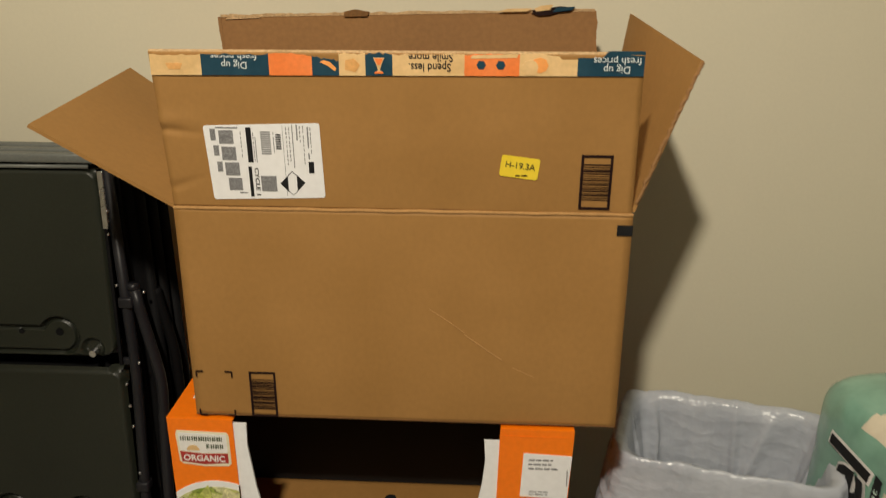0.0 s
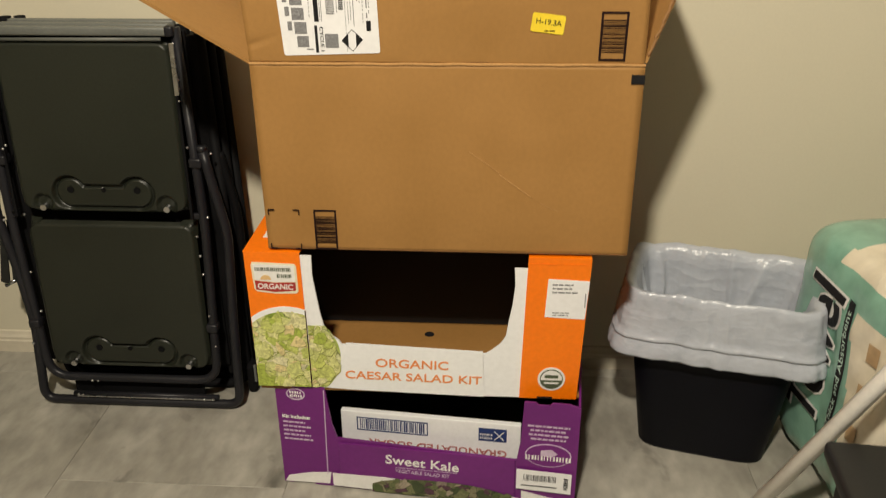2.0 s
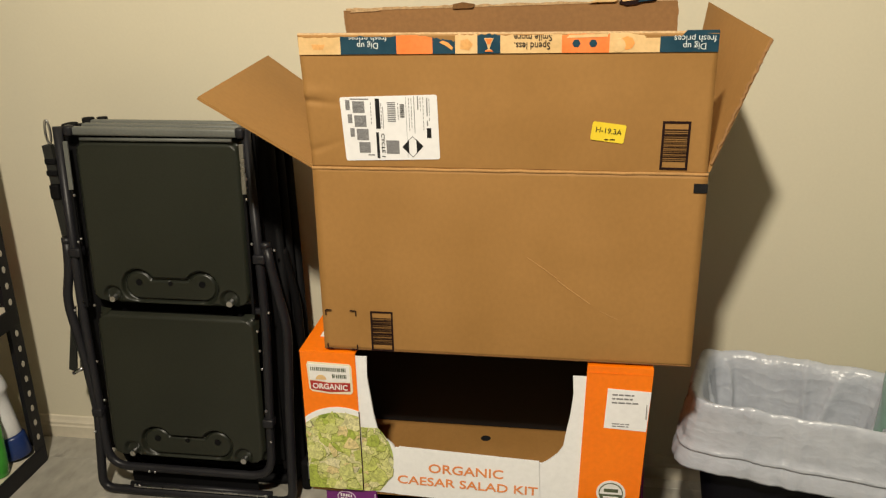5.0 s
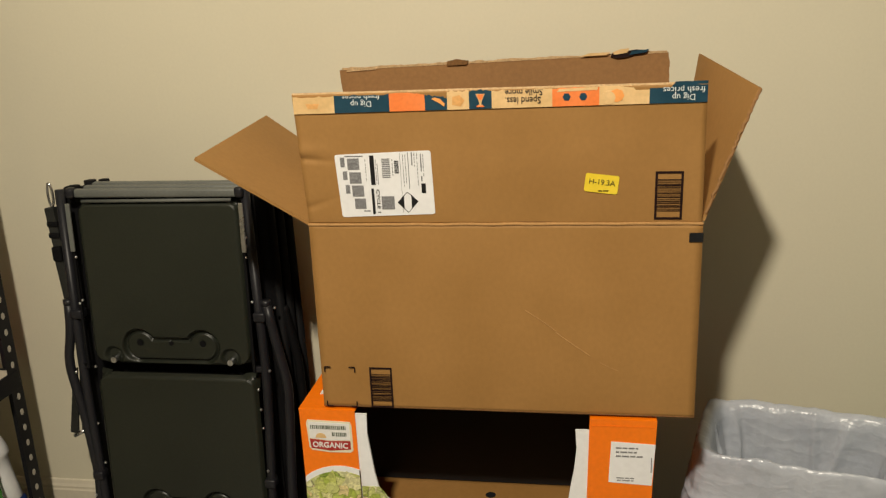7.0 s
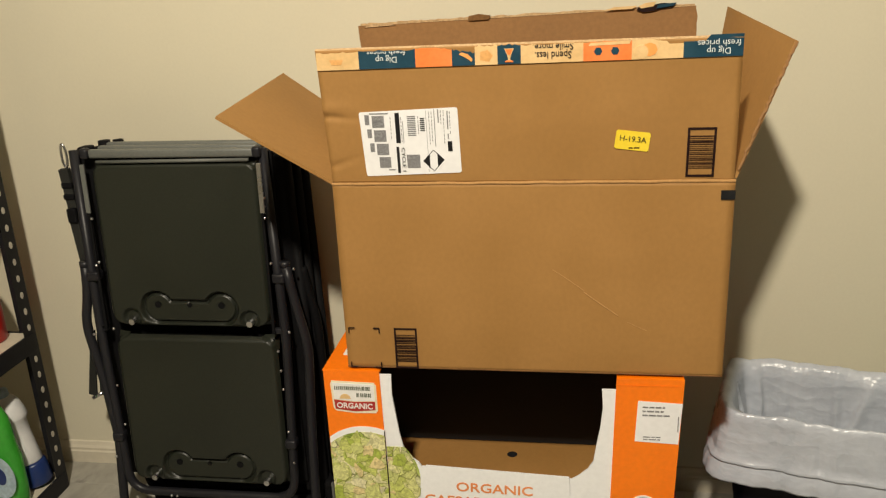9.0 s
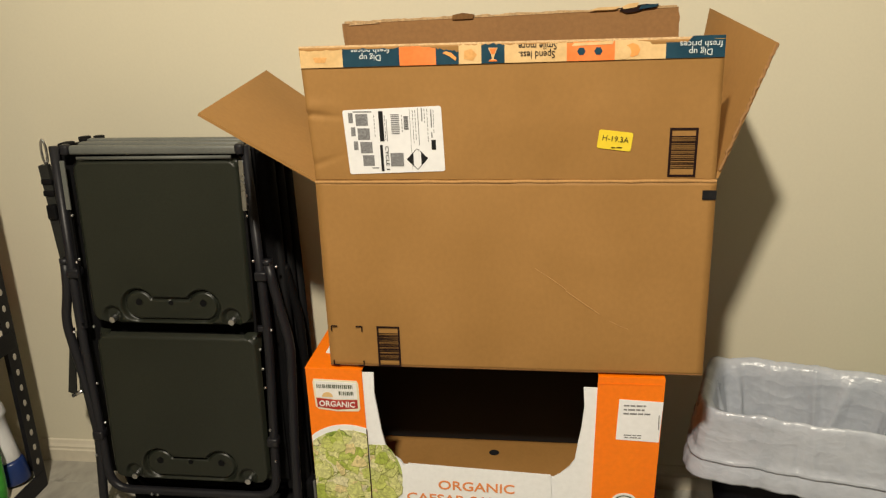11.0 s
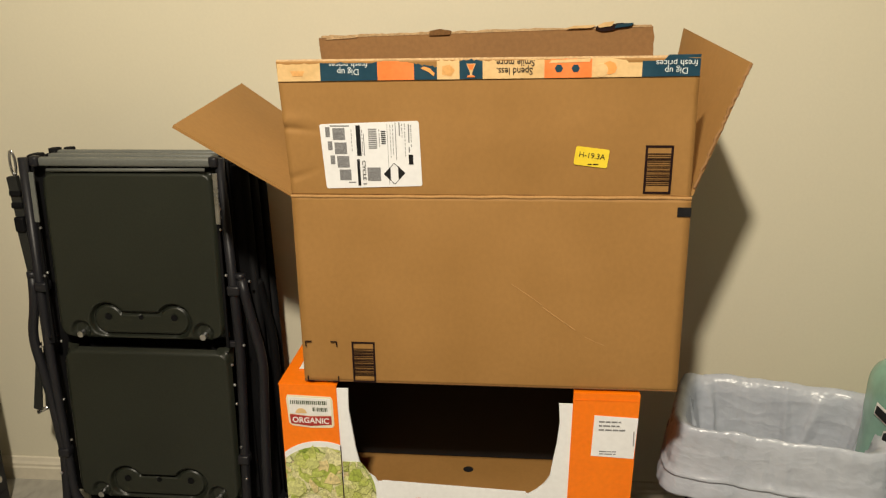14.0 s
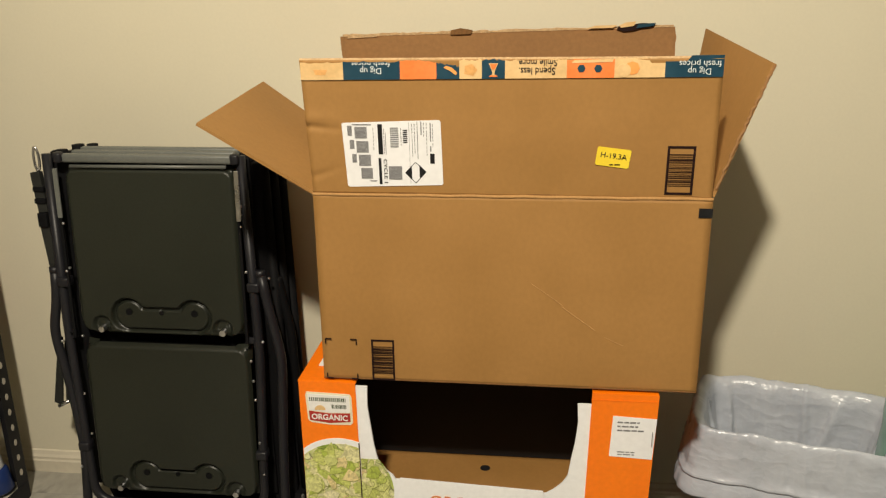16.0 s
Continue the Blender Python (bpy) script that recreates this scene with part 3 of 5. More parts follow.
    part("torn_edge", sheet(ragged((0.1822, 1.055), (0.1875, 0.95), 18, 0.0042, 0.001), 1.4415, 0.006), "kraft_in", box, "torn end of the back flap")
    part("torn_edge", sheet(ragged((-0.4125, 0.95), (-0.4165, 1.041), 16, 0.0045, 0.001), 1.4415, 0.006), "kraft_in", box, "torn end of the back flap")
    part("tape_scrap", sheet([(0.0830, 1.0515), (0.0950, 1.0471), (0.1120, 1.0488), (0.1240, 1.0526), (0.1430, 1.0543), (0.1500, 1.0603), (0.1280, 1.0620), (0.1060, 1.0592), (0.0870, 1.0576)], 1.438, 0.002), "ink", box, "dark torn scrap of tape")
    part("tape_scrap", sheet([(0.0900, 1.0540), (0.1120, 1.0570), (0.1160, 1.0650), (0.0980, 1.0630), (0.0860, 1.0580)], 1.436, 0.001), "tape_pale", box, "pale torn scrap of tape")
    part("tape_scrap", sheet([(0.1160, 1.0530), (0.1460, 1.0570), (0.1500, 1.0620), (0.1200, 1.0600)], 1.436, 0.001), "navy", box, "navy torn scrap of tape")
    part("tape_scrap", sheet([(0.0300, 1.0530), (0.0750, 1.0540), (0.0850, 1.0590), (0.0450, 1.0580)], 1.436, 0.001), "tape_pale", box, "pale torn scrap of tape")
    part("tape_scrap", sheet([(-0.2150, 1.0435), (-0.1780, 1.0445), (-0.1740, 1.0515), (-0.1960, 1.0550), (-0.2140, 1.0515)], 1.438, 0.002), "groove", box, "dark torn scrap of tape")
    part("tape_scrap", sheet([(-0.4080, 1.0375), (-0.4000, 1.0465), (-0.3700, 1.0445), (-0.3500, 1.0405)], 1.44, 0.002), "kraft_edge", box, "torn paper scrap")
    # printed tape along the top of the front flap
    zl, zh = 1.003, 1.0275
    step = 0.0008075

    def tx(p):
        return -0.3985 + (p - 513) * step

    segs = [(513, 592, "tape_pale"), (592, 696, "navy"), (696, 762, "tape_orange"), (762, 803, "navy"), (803, 843, "tape_pale"), (843, 884, "navy"),
            (884, 992, "tape_pale"), (992, 1074, "tape_orange"), (1074, 1160, "tape_pale"), (1160, 1258, "navy")]
    tape = None
    for k, (a, b, col) in enumerate(segs):
        xa, xb = tx(a), tx(b)
        top = zh + 0.0012 + 0.005 * (xa + 0.4) / 0.6
        dips = [0.001, 0.0005, 0.003, 0.0085, -0.001, -0.001, 0.0005, 0.0005, 0.004, -0.002][k]
        low = zl + 0.005 * (xa + 0.4) / 0.6
        pts = [(xa, low), (xb, low + 0.005 * (xb - xa) / 0.6)]
        m = 11
        for j in range(m + 1):
            f = 1 - j / m
            dip = dips * (0.4 + 0.6 * f) + rng.uniform(-0.0018, 0.0014)
            if k == 2:
                dip = 0.007 * max(0, f - 0.6) + rng.uniform(-0.0012, 0.0004)
            if k == 8:
                dip = 0.006 if f > 0.65 else -0.001
            if k == 9:
                dip = 0.004 if f < 0.45 else -0.004
            pts.append((xa + (xb - xa) * f, top + 0.005 * (xb - xa) * f / 0.6 - dip))
        y = on_flap(1.017) - 0.001
        piece = part("tape_strip", sheet(pts, y, 0.0012), col, box, "printed packing tape torn along its upper edge" if k == 0 else "")
        tape = tape or piece
    y = on_flap(1.017) - 0.0016

    def mark(name, bm, col, label=""):
        part(name, bm, col, tape, label)

    for x in (tx(643), tx(1213)):
        words = writing("Dig up\nfresh prices", 0.0122, facing(x + (0.004 if x > 0 else 0), y, (1.0178 if x > 0 else 1.0212) + 0.0035 * (x + 0.4) / 0.6, 180), line=0.85)
        for v in words.verts:
            v.co.z = min(v.co.z, 1.0272 + 0.005 * (x + 0.4) / 0.6)
        mark("lettering", words, "tape_text")
    words = writing("Spend less.\nSmile more.", 0.0140, facing(tx(940), y, 1.0225, 180), fit_width=0.056, line=0.85, bold=0.0001)
    for v in words.verts:
        v.co.z = min(v.co.z, 1.0312)
    mark("lettering", words, "black_ink")
    for p in (1017, 1046):
        mark("hexagon", disc(tx(p), 1.0195, 0.0058, y, sides=6), "navy")
    mark("white_patch", sheet([(tx(1000), 1.027), (tx(1070), 1.0285), (tx(1072), 1.033), (tx(1004), 1.031)], y, 0.0006), "tape_pale")
    mark("cup_print", sheet([(tx(537), 1.018), (tx(563), 1.018), (tx(559), 1.0105), (tx(541), 1.0105)], y, 0.0006), "tape_mid")
    mark("glass_print", sheet([(tx(855), 1.027), (tx(872), 1.027), (tx(867), 1.018), (tx(865), 1.012), (tx(871), 1.0085), (tx(856), 1.0085), (tx(862), 1.012), (tx(860), 1.018)], y, 0.0006), "tape_pale")
    mark("glass_print", sheet([(tx(857), 1.0262), (tx(870), 1.0262), (tx(866), 1.0185), (tx(861), 1.0185)], y - 0.0004, 0.0004), "tape_orange")
    mark("glass_print", sheet([(tx(858), 1.0105), (tx(869), 1.0105), (tx(871), 1.0080), (tx(856), 1.0080)], y - 0.0004, 0.0004), "tape_orange")
    mark("leaf_print", sheet([(tx(812), 1.012), (tx(828), 1.0095), (tx(835), 1.018), (tx(826), 1.026), (tx(813), 1.0235)], y, 0.0006), "tape_mid")
    mark("fruit_print", sheet([(tx(774), 1.021), (tx(786), 1.0165), (tx(797), 1.010), (tx(799), 1.014), (tx(790), 1.021), (tx(780), 1.0235)], y, 0.0006), "tape_light")
    mark("fruit_print", disc(tx(1104), 1.020, 0.0105, y, squash=0.9, sides=8), "tape_light")
    mark("fruit_print", disc(tx(1090), 1.017, 0.0095, y - 0.0003, squash=1.0, sides=18), "tape_pale")
    part("flap_lip", quad_card([(-0.400, 1.0920, 1.0305), (0.203, 1.0920, 1.0325), (0.203, 1.0955, 1.0355), (-0.400, 1.0945, 1.0335)], 0.002, cuts=6), "kraft_edge", box, "bare cardboard lip of the front flap")
    # shipping label
    lx, lz, k = -0.3425, 0.9395, 0.000838
    la = 0.0

    def lp(px, py):
        """A point of the label by its own units."""
        u, v = (px - 587) * k, -(py - 205) * k
        return lx + u * math.cos(la) - v * math.sin(la) * -0.3, lz + v + u * math.sin(la)

    def lrect(a, b, c, d, bm=None, lift=0.0013):
        p = [lp(a, c), lp(b, c), lp(b, d), lp(a, d)]
        return sheet(p, on_flap(p[0][1]) - lift - 0.0008, 0.0008, bm)

    def flat_on_flap(bm):
        """Lean a card that was cut upright to the flap's slope."""
        for v in bm.verts:
            v.co.y += -(v.co.z - 0.9) * 0.078
        return bm

    F0 = on_flap(0.9)

    def lcard(rects, lift):
        bm = None
        for a, b, c, d in rects:
            bm = sheet([lp(a, c), lp(b, c), lp(b, d), lp(a, d)], F0 - lift, 0.0006, bm)
        return flat_on_flap(bm)

    corner = []
    for cx, cy, a0 in ((591, 209, 180), (761, 203, 270), (763.5, 314.5, 0), (595.5, 320, 90)):
        for s in range(4):
            a = radians(a0 + 30 * s)
            corner.append(lp(cx + 4 * math.cos(a), cy + 4 * math.sin(a)))
    label = part("shipping_label", flat_on_flap(sheet(corner, F0 - 0.0008, 0.0008)), "paper", box, "white paper shipping label")
    part("small_print", lcard([(652, 660, 207, 262), (651, 656, 269, 318), (745, 753, 260, 278)], 0.0016), "black_ink", label)
    part("small_print", lcard([(610, 632, 212, 233), (612, 634, 238, 259), (615, 637, 263, 284), (618, 639, 288, 308), (669, 693, 284, 309)], 0.0014), "grey_ink", label, "grey printed squares")
    rows = []
    for q in range(11):
        rows.append((674, 689, 213 + q * 3.4, 214.8 + q * 3.4))
    for q in range(7):
        rows.append((697, 705, 217 + q * 3.6, 219 + q * 3.6))
    part("small_print", lcard(rows[:11], 0.0014), "grey_ink", label)
    part("small_print", lcard(rows[11:], 0.0014), "black_ink", label)
    rows = [(597, 605, 210, 228), (600, 608, 236, 252), (603, 611, 262, 278), (722.5, 723.7, 202, 270), (729, 731, 202, 226), (745.5, 747.5, 205, 238), (745.5, 747.5, 246, 256), (708, 708.5, 204, 316), (665, 666, 222, 262), (606, 640, 207, 209), (634, 646, 311, 313)] + [(a, a + 1.1, b + 7 * j, b + 7 * j + rng.uniform(3.2, 6)) for a, b, m in ((713, 206, 9), (717.5, 206, 8), (734, 204, 4), (739, 204, 9), (643, 214, 6), (662, 215, 7), (750, 206, 6), (693, 214, 5)) for j in range(m)]
    part("small_print", lcard(rows, 0.0014), "grey_ink", label)
    cx, cz = lp(663, 294)
    part("lettering", flat_on_flap(writing("CYCLE 1", 0.0074, facing(cx, F0 - 0.0017, cz, -90), fit_width=0.037)), "black_ink", label)
    dia = bmesh.new()
    for tri in ([(699, 296), (711, 283), (711, 309)], [(737, 294), (725, 281), (725, 307)]):
        dia = merge(dia, sheet([lp(*p) for p in tri], F0 - 0.0016, 0.0006))
    for a, b in (((699, 296), (718, 276)), ((718, 276), (737, 294)), ((737, 294), (718, 315)), ((718, 315), (699, 296))):
        a, b = lp(*a), lp(*b)
        dia = tube([(a[0], F0 - 0.001, a[1]), (b[0], F0 - 0.001, b[1])], 0.0005, 4, dia)
    part("diamond_mark", flat_on_flap(dia), "black_ink", label)
    # yellow sticker
    st = []
    ca = radians(-7)
    for u, v in ((-0.0225, -0.014), (0.0225, -0.014), (0.0245, -0.012), (0.0245, 0.012), (0.0225, 0.014), (-0.0225, 0.014), (-0.0245, 0.012), (-0.0245, -0.012)):
        st.append((0.0595 + u * math.cos(ca) - v * math.sin(ca), 0.8905 + u * math.sin(ca) + v * math.cos(ca)))
    sticker = part("sticker", flat_on_flap(sheet(st, F0 - 0.0008, 0.0008)), "yellow", box, "small yellow paper sticker")
    part("lettering", writing("H-19.3A", 0.0112, facing(0.0600, F0 - 0.0012 + 0.0007, 0.8925, -7)), "black_ink", sticker)
    part("small_print", flat_on_flap(text_lines(0.052, 0.074, 0.8775, 0.8825, F0 - 0.0012, 1, 4)), "ink", sticker)
    # bar codes printed on the board
    bm = frame_marks(0.1365, 0.1765, 0.8350, 0.9085, 0.0034, F0 - 0.0006)
    bm = bars(0.1395, 0.1735, 0.848, 0.898, F0 - 0.0006, 17, False, (0.12, 0.66), 7, bm=bm)
    part("bar_code", flat_on_flap(bm), "ink", box)
    y = BY0 - 0.0024
    bm = frame_marks(-0.3135, -0.2755, 0.5120, 0.5845, 0.0030, y)
    bm = bars(-0.3105, -0.2785, 0.5245, 0.5745, y, 17, False, (0.12, 0.66), 9, bm=bm)
    part("bar_code", bm, "ink", box)
    bm, y = None, BY0 - 0.0032
    for sx, x in ((1, -0.3892), (-1, -0.3380)):
        for sz, z in ((1, 0.5130), (-1, 0.5838)):
            bm = block(min(x, x + sx * 0.010), max(x, x + sx * 0.010), y, y + 0.0006, z - 0.0010, z + 0.0010, bm=bm)
            bm = block(x - 0.0010, x + 0.0010, y, y + 0.0006, min(z, z + sz * 0.009), max(z, z + sz * 0.009), bm=bm)
    part("register_mark", bm, "ink", box)
    for line, wide in ((((-0.056, 0.690), (-0.030, 0.672), (-0.007, 0.655)), 0.0010), (((-0.008, 0.653), (0.012, 0.638), (0.045, 0.614)), 0.0014), (((0.060, 0.603), (0.078, 0.594), (0.090, 0.589)), 0.0008)):
        part("scuff", tube([(x, front_y(x, z), z) for x, z in line], wide * 0.8, 6), "crease", box, "pale diagonal scuff")
    # Thin dark tube along the front wall's lower edge.
    part("lower_edge_line", tube([(BX0 + (BX1 - BX0) * k / 40, BY0 + 0.0006 + 0.0007 * noise.noise((k * 0.7, 4.0, 1.0)), BZ0 + 0.0012) for k in range(41)], 0.0014, 6), "groove", box, "thin dark line along the lower edge")
    part("black_mark", block(0.1885, 0.2085, BY0 - 0.0020, BY0 - 0.0004, 0.8005, 0.8145), "black_ink", box)
    return box


cardboard_box()


# ---- orange display carton ----
OX0, OX1, OY0, OY1, OZ0, OZ1 = -0.441, 0.151, 1.101, 1.462, 0.2235, 0.507


def orange_carton():
    c = thing("orange_carton", "orange and white open-fronted salad kit carton on the purple carton", "display carton", (-0.145, 1.28, OZ0))
    y = OY0
    # white front with a deep cut-out, its lip and its curved wings
    left = [(-0.3230, 0.500), (-0.3240, 0.462), (-0.3195, 0.424), (-0.3155, 0.390), (-0.3100, 0.362), (-0.3010, 0.345), (-0.2850, 0.333), (-0.2805, 0.325), (-0.2730, 0.325)]
    right = [(0.0230, 0.485), (0.0250, 0.451), (0.0210, 0.412), (0.0160, 0.384), (0.0110, 0.350), (0.0020, 0.335), (-0.0120, 0.3215), (-0.0240, 0.3135), (-0.0290, 0.3135)]
    outline = [(OX0 + 0.002, OZ0 + 0.014), (-0.28, OZ0 + 0.006), (-0.02, OZ0), (OX1 - 0.016, OZ0), (OX1 - 0.006, 0.485), (0.040, 0.485)] + right + left[::-1] + [(-0.340, 0.500), (OX0 + 0.002, 0.500)]
    front = part("front_panel", sheet(outline, y, 0.004), "white_card", c, "white front panel with a curved cut-out")
    part("front_lip", sheet([(-0.277, 0.2320), (-0.0245, 0.2250), (-0.0285, 0.3195), (-0.2720, 0.3300)], y - 0.0045, 0.0040), "white_card", c, "white folded front lip")
    part("corner_panel", sheet([(OX0 + 0.003, OZ0 + 0.0145), (-0.3395, OZ0 + 0.010), (-0.3425, OZ1), (OX0 + 0.002, OZ1)], y - 0.0026, 0.0022), "orange", c, "orange printed corner panel")
    r = part("corner_panel", sheet([(0.0385, OZ0 + 0.0005), (0.1410, OZ0 + 0.001), (OX1, OZ1), (0.0455, OZ1)], y - 0.0026, 0.0022), "orange", c, "orange printed corner panel")
    part("slot_edge", block(0.070, 0.098, y - 0.0035, y - 0.0028, OZ0 + 0.001, OZ0 + 0.005), "black_ink", c)
    part("fold_crease", block(0.0445, OX1 - 0.001, y - 0.0034, y - 0.0028, OZ1 - 0.012, OZ1 - 0.0105), "orange", c, "worn fold of the corner panel")
    # Added panel at the shadow's edge; blacks out the shaded rear of the carton.
    part("shade_panel", block(OX0 + 0.005, OX1 - 0.005, 1.346, 1.350, OZ0 + 0.006, OZ1 - 0.006), "dark_in", c, "added upright panel standing in for the shade inside")
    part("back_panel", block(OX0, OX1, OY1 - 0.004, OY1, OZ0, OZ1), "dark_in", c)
    part("side_panel", block(OX0, OX0 + 0.004, y + 0.004, OY1 - 0.004, OZ0 + 0.014, OZ1 - 0.004), "orange", c)
    bm = block(OX1 - 0.004, OX1, y + 0.0005, OY1 - 0.004, OZ0, OZ1 - 0.004)
    for v in bm.verts:
        v.co.x -= 0.0100 * (OZ1 - v.co.z) / (OZ1 - OZ0)
    part("side_panel", bm, "orange", c)
    part("bottom_panel", block(OX0 + 0.004, OX1 - 0.004, y + 0.004, OY1 - 0.004, OZ0, OZ0 + 0.004), "kraft", c, "brown cardboard floor")
    # No opening is cut: a black disc paints the dark depth.
    hole = bmesh.new()
    bmesh.ops.create_circle(hole, cap_ends=True, radius=0.010, segments=20)
    for v in hole.verts:
        v.co = Vector((-0.140 + v.co.x, 1.302 + v.co.y, OZ0 + 0.0046))
    part("round_hole_disc", hole, "black_ink", c, "black disc drawn for a small round hole's dark depth")
    part("top_flange", block(OX0, -0.342, y, OY1 - 0.001, OZ1 - 0.0035, OZ1, 0.001), "orange", c, "orange top flange")
    part("top_flange", block(0.046, OX1, y, OY1 - 0.001, OZ1 - 0.0035, OZ1, 0.001), "orange", c, "orange top flange")
    part("top_print", block(-0.419, -0.39, y + 0.055, y + 0.16, OZ1 + 0.0003, OZ1 + 0.0009), "white_ink", c, "white print on the flange")
    # printed plate of salad, cut off at the panel's edges
    z0 = OZ0 + 0.002
    clip = (OX0 + 0.003, -0.3405, OZ0 + 0.012, 0.42)
    part("plate_print", disc(-0.375, 0.305, 0.097, y - 0.0034, clip=clip, sides=60), "white_card", c, "white printed plate rim")
    part("salad_print", disc(-0.375, 0.300, 0.0915, y - 0.0040, clip=clip, sides=60), "caesar", c, "printed picture of caesar salad")
    part("salad_print", disc(-0.375, 0.300, 0.0915, y - 0.0008, clip=(-0.3390, -0.25, OZ0 + 0.0095, 0.363), sides=60), "caesar", c, "printed picture of caesar salad")
    for k, (yy, box) in enumerate(((y - 0.0041, clip), (y - 0.0009, (-0.3390, -0.25, OZ0 + 0.0095, 0.363)))):
        for bm, mat, name in zip(printed_pieces(-0.375, 0.300, 0.0915, 0.0915, yy, box, 190, (0.008, 0.021), 71), ("leaf_scrap", "leaf_rim"), ("lettuce_print", "lettuce_shade")):
            tagged(part(name, bm, mat, c), kind="stuff")
    part("fold_line", tube([(-0.3398, y - 0.0042, OZ0 + 0.011), (-0.3408, y - 0.0032, 0.395)], 0.0009, 6), "ink", c, "dark fold beside the corner panel")
    # emblem: plain shapes in its colours
    em = part("emblem", sheet([(-0.4285, 0.482), (-0.4260, 0.4880), (-0.3525, 0.4860), (-0.3495, 0.4800), (-0.3490, 0.4330), (-0.3530, 0.4285), (-0.3890, 0.4275), (-0.4210, 0.4310), (-0.4260, 0.4360)], y - 0.0034, 0.0008), "cream_ink", c, "cream emblem with a dark red band")
    part("emblem_field", sheet([(-0.4250, 0.4845), (-0.3535, 0.4825), (-0.3530, 0.4520), (-0.3890, 0.4505), (-0.4235, 0.4540)], y - 0.0040, 0.0006), "white_ink", em)
    part("emblem_band", sheet([(-0.4240, 0.4525), (-0.3890, 0.4490), (-0.3530, 0.4505), (-0.3530, 0.4345), (-0.3890, 0.4310), (-0.4225, 0.4350)], y - 0.0040, 0.0006), "red_ink", em)
    part("lettering", writing("ORGANIC", 0.0145, facing(-0.3885, y - 0.0046, 0.4415, -1), fit_width=0.062, bold=0.0003), "white_ink", em)
    part("emblem_sun", disc(-0.4040, 0.4545, 0.0095, y - 0.0046, clip=(-0.4250, -0.3580, 0.4550, 0.47)), "tape_pale", em)
    bm = bars(-0.4215, -0.3575, 0.4715, 0.4785, y - 0.0046, 19, True, (0.35, 0.75), 51)
    bm = bars(-0.3840, -0.3570, 0.4590, 0.4660, y - 0.0046, 8, True, (0.35, 0.75), 52, bm=bm)
    part("name_bar", bm, "green_ink", em)
    # words on the lip
    yl = y - 0.0051
    part("lettering", writing("ORGANIC", 0.0250, facing(-0.1550, yl, 0.2895, -1.2), fit_width=0.131, bold=0.0003), "orange_ink", c)
    part("lettering", writing("CAESAR SALAD KIT", 0.0235, facing(-0.1535, yl, 0.2615, -1.2), fit_width=0.247, bold=0.0003), "orange_ink", c)
    # white sticker and round seal
    s = part("sticker", sheet([(0.0800, 0.4685), (0.1495, 0.4655), (0.1455, 0.3915), (0.0765, 0.3945)], y - 0.0034, 0.0008), "paper", c, "white paper sticker with small print")
    part("small_print", text_lines(0.0875, 0.132, 0.440, 0.462, y - 0.0040, 3, 3, False), "grey_ink", s)
    part("small_print", text_lines(0.0855, 0.121, 0.397, 0.406, y - 0.0040, 2, 8), "grey_ink", s)
    part("small_print", block(0.1430, 0.1445, y - 0.0040, y - 0.0034, 0.415, 0.442), "grey_ink", s)
    seal = part("round_seal", disc(0.0945, 0.2670, 0.0245, y - 0.0034), "white_ink", c, "round white and dark green seal")
    ring = bmesh.new()
    for k in range(40):
        a, b = 2 * math.pi * k / 40, 2 * math.pi * (k + 1) / 40
        q = [(0.0945 + rr * math.cos(t), 0.2670 + rr * math.sin(t)) for rr, t in ((0.0205, a), (0.0205, b), (0.0188, b), (0.0188, a))]
        ring = merge(ring, sheet(q, y - 0.0040, 0.0006))
    part("seal_ring", ring, "green_ink", seal)
    part("seal_field", disc(0.0945, 0.2670, 0.0188, y - 0.0040, clip=(0.05, 0.15, 0.24, 0.2645)), "green_ink", seal)
    part("seal_bar", block(0.0825, 0.1065, y - 0.0040, y - 0.0034, 0.2690, 0.2755), "green_ink", seal)
    part("seal_bar", block(0.0815, 0.1075, y - 0.0046, y - 0.0040, 0.2575, 0.2605), "white_ink", seal)
    return c


orange_carton()

# ---- purple display carton and the sugar carton inside it ----
PW, PD, PH = 0.562, 0.36, 0.2225
PX, PY, PT = -0.413, 1.108, -5.2


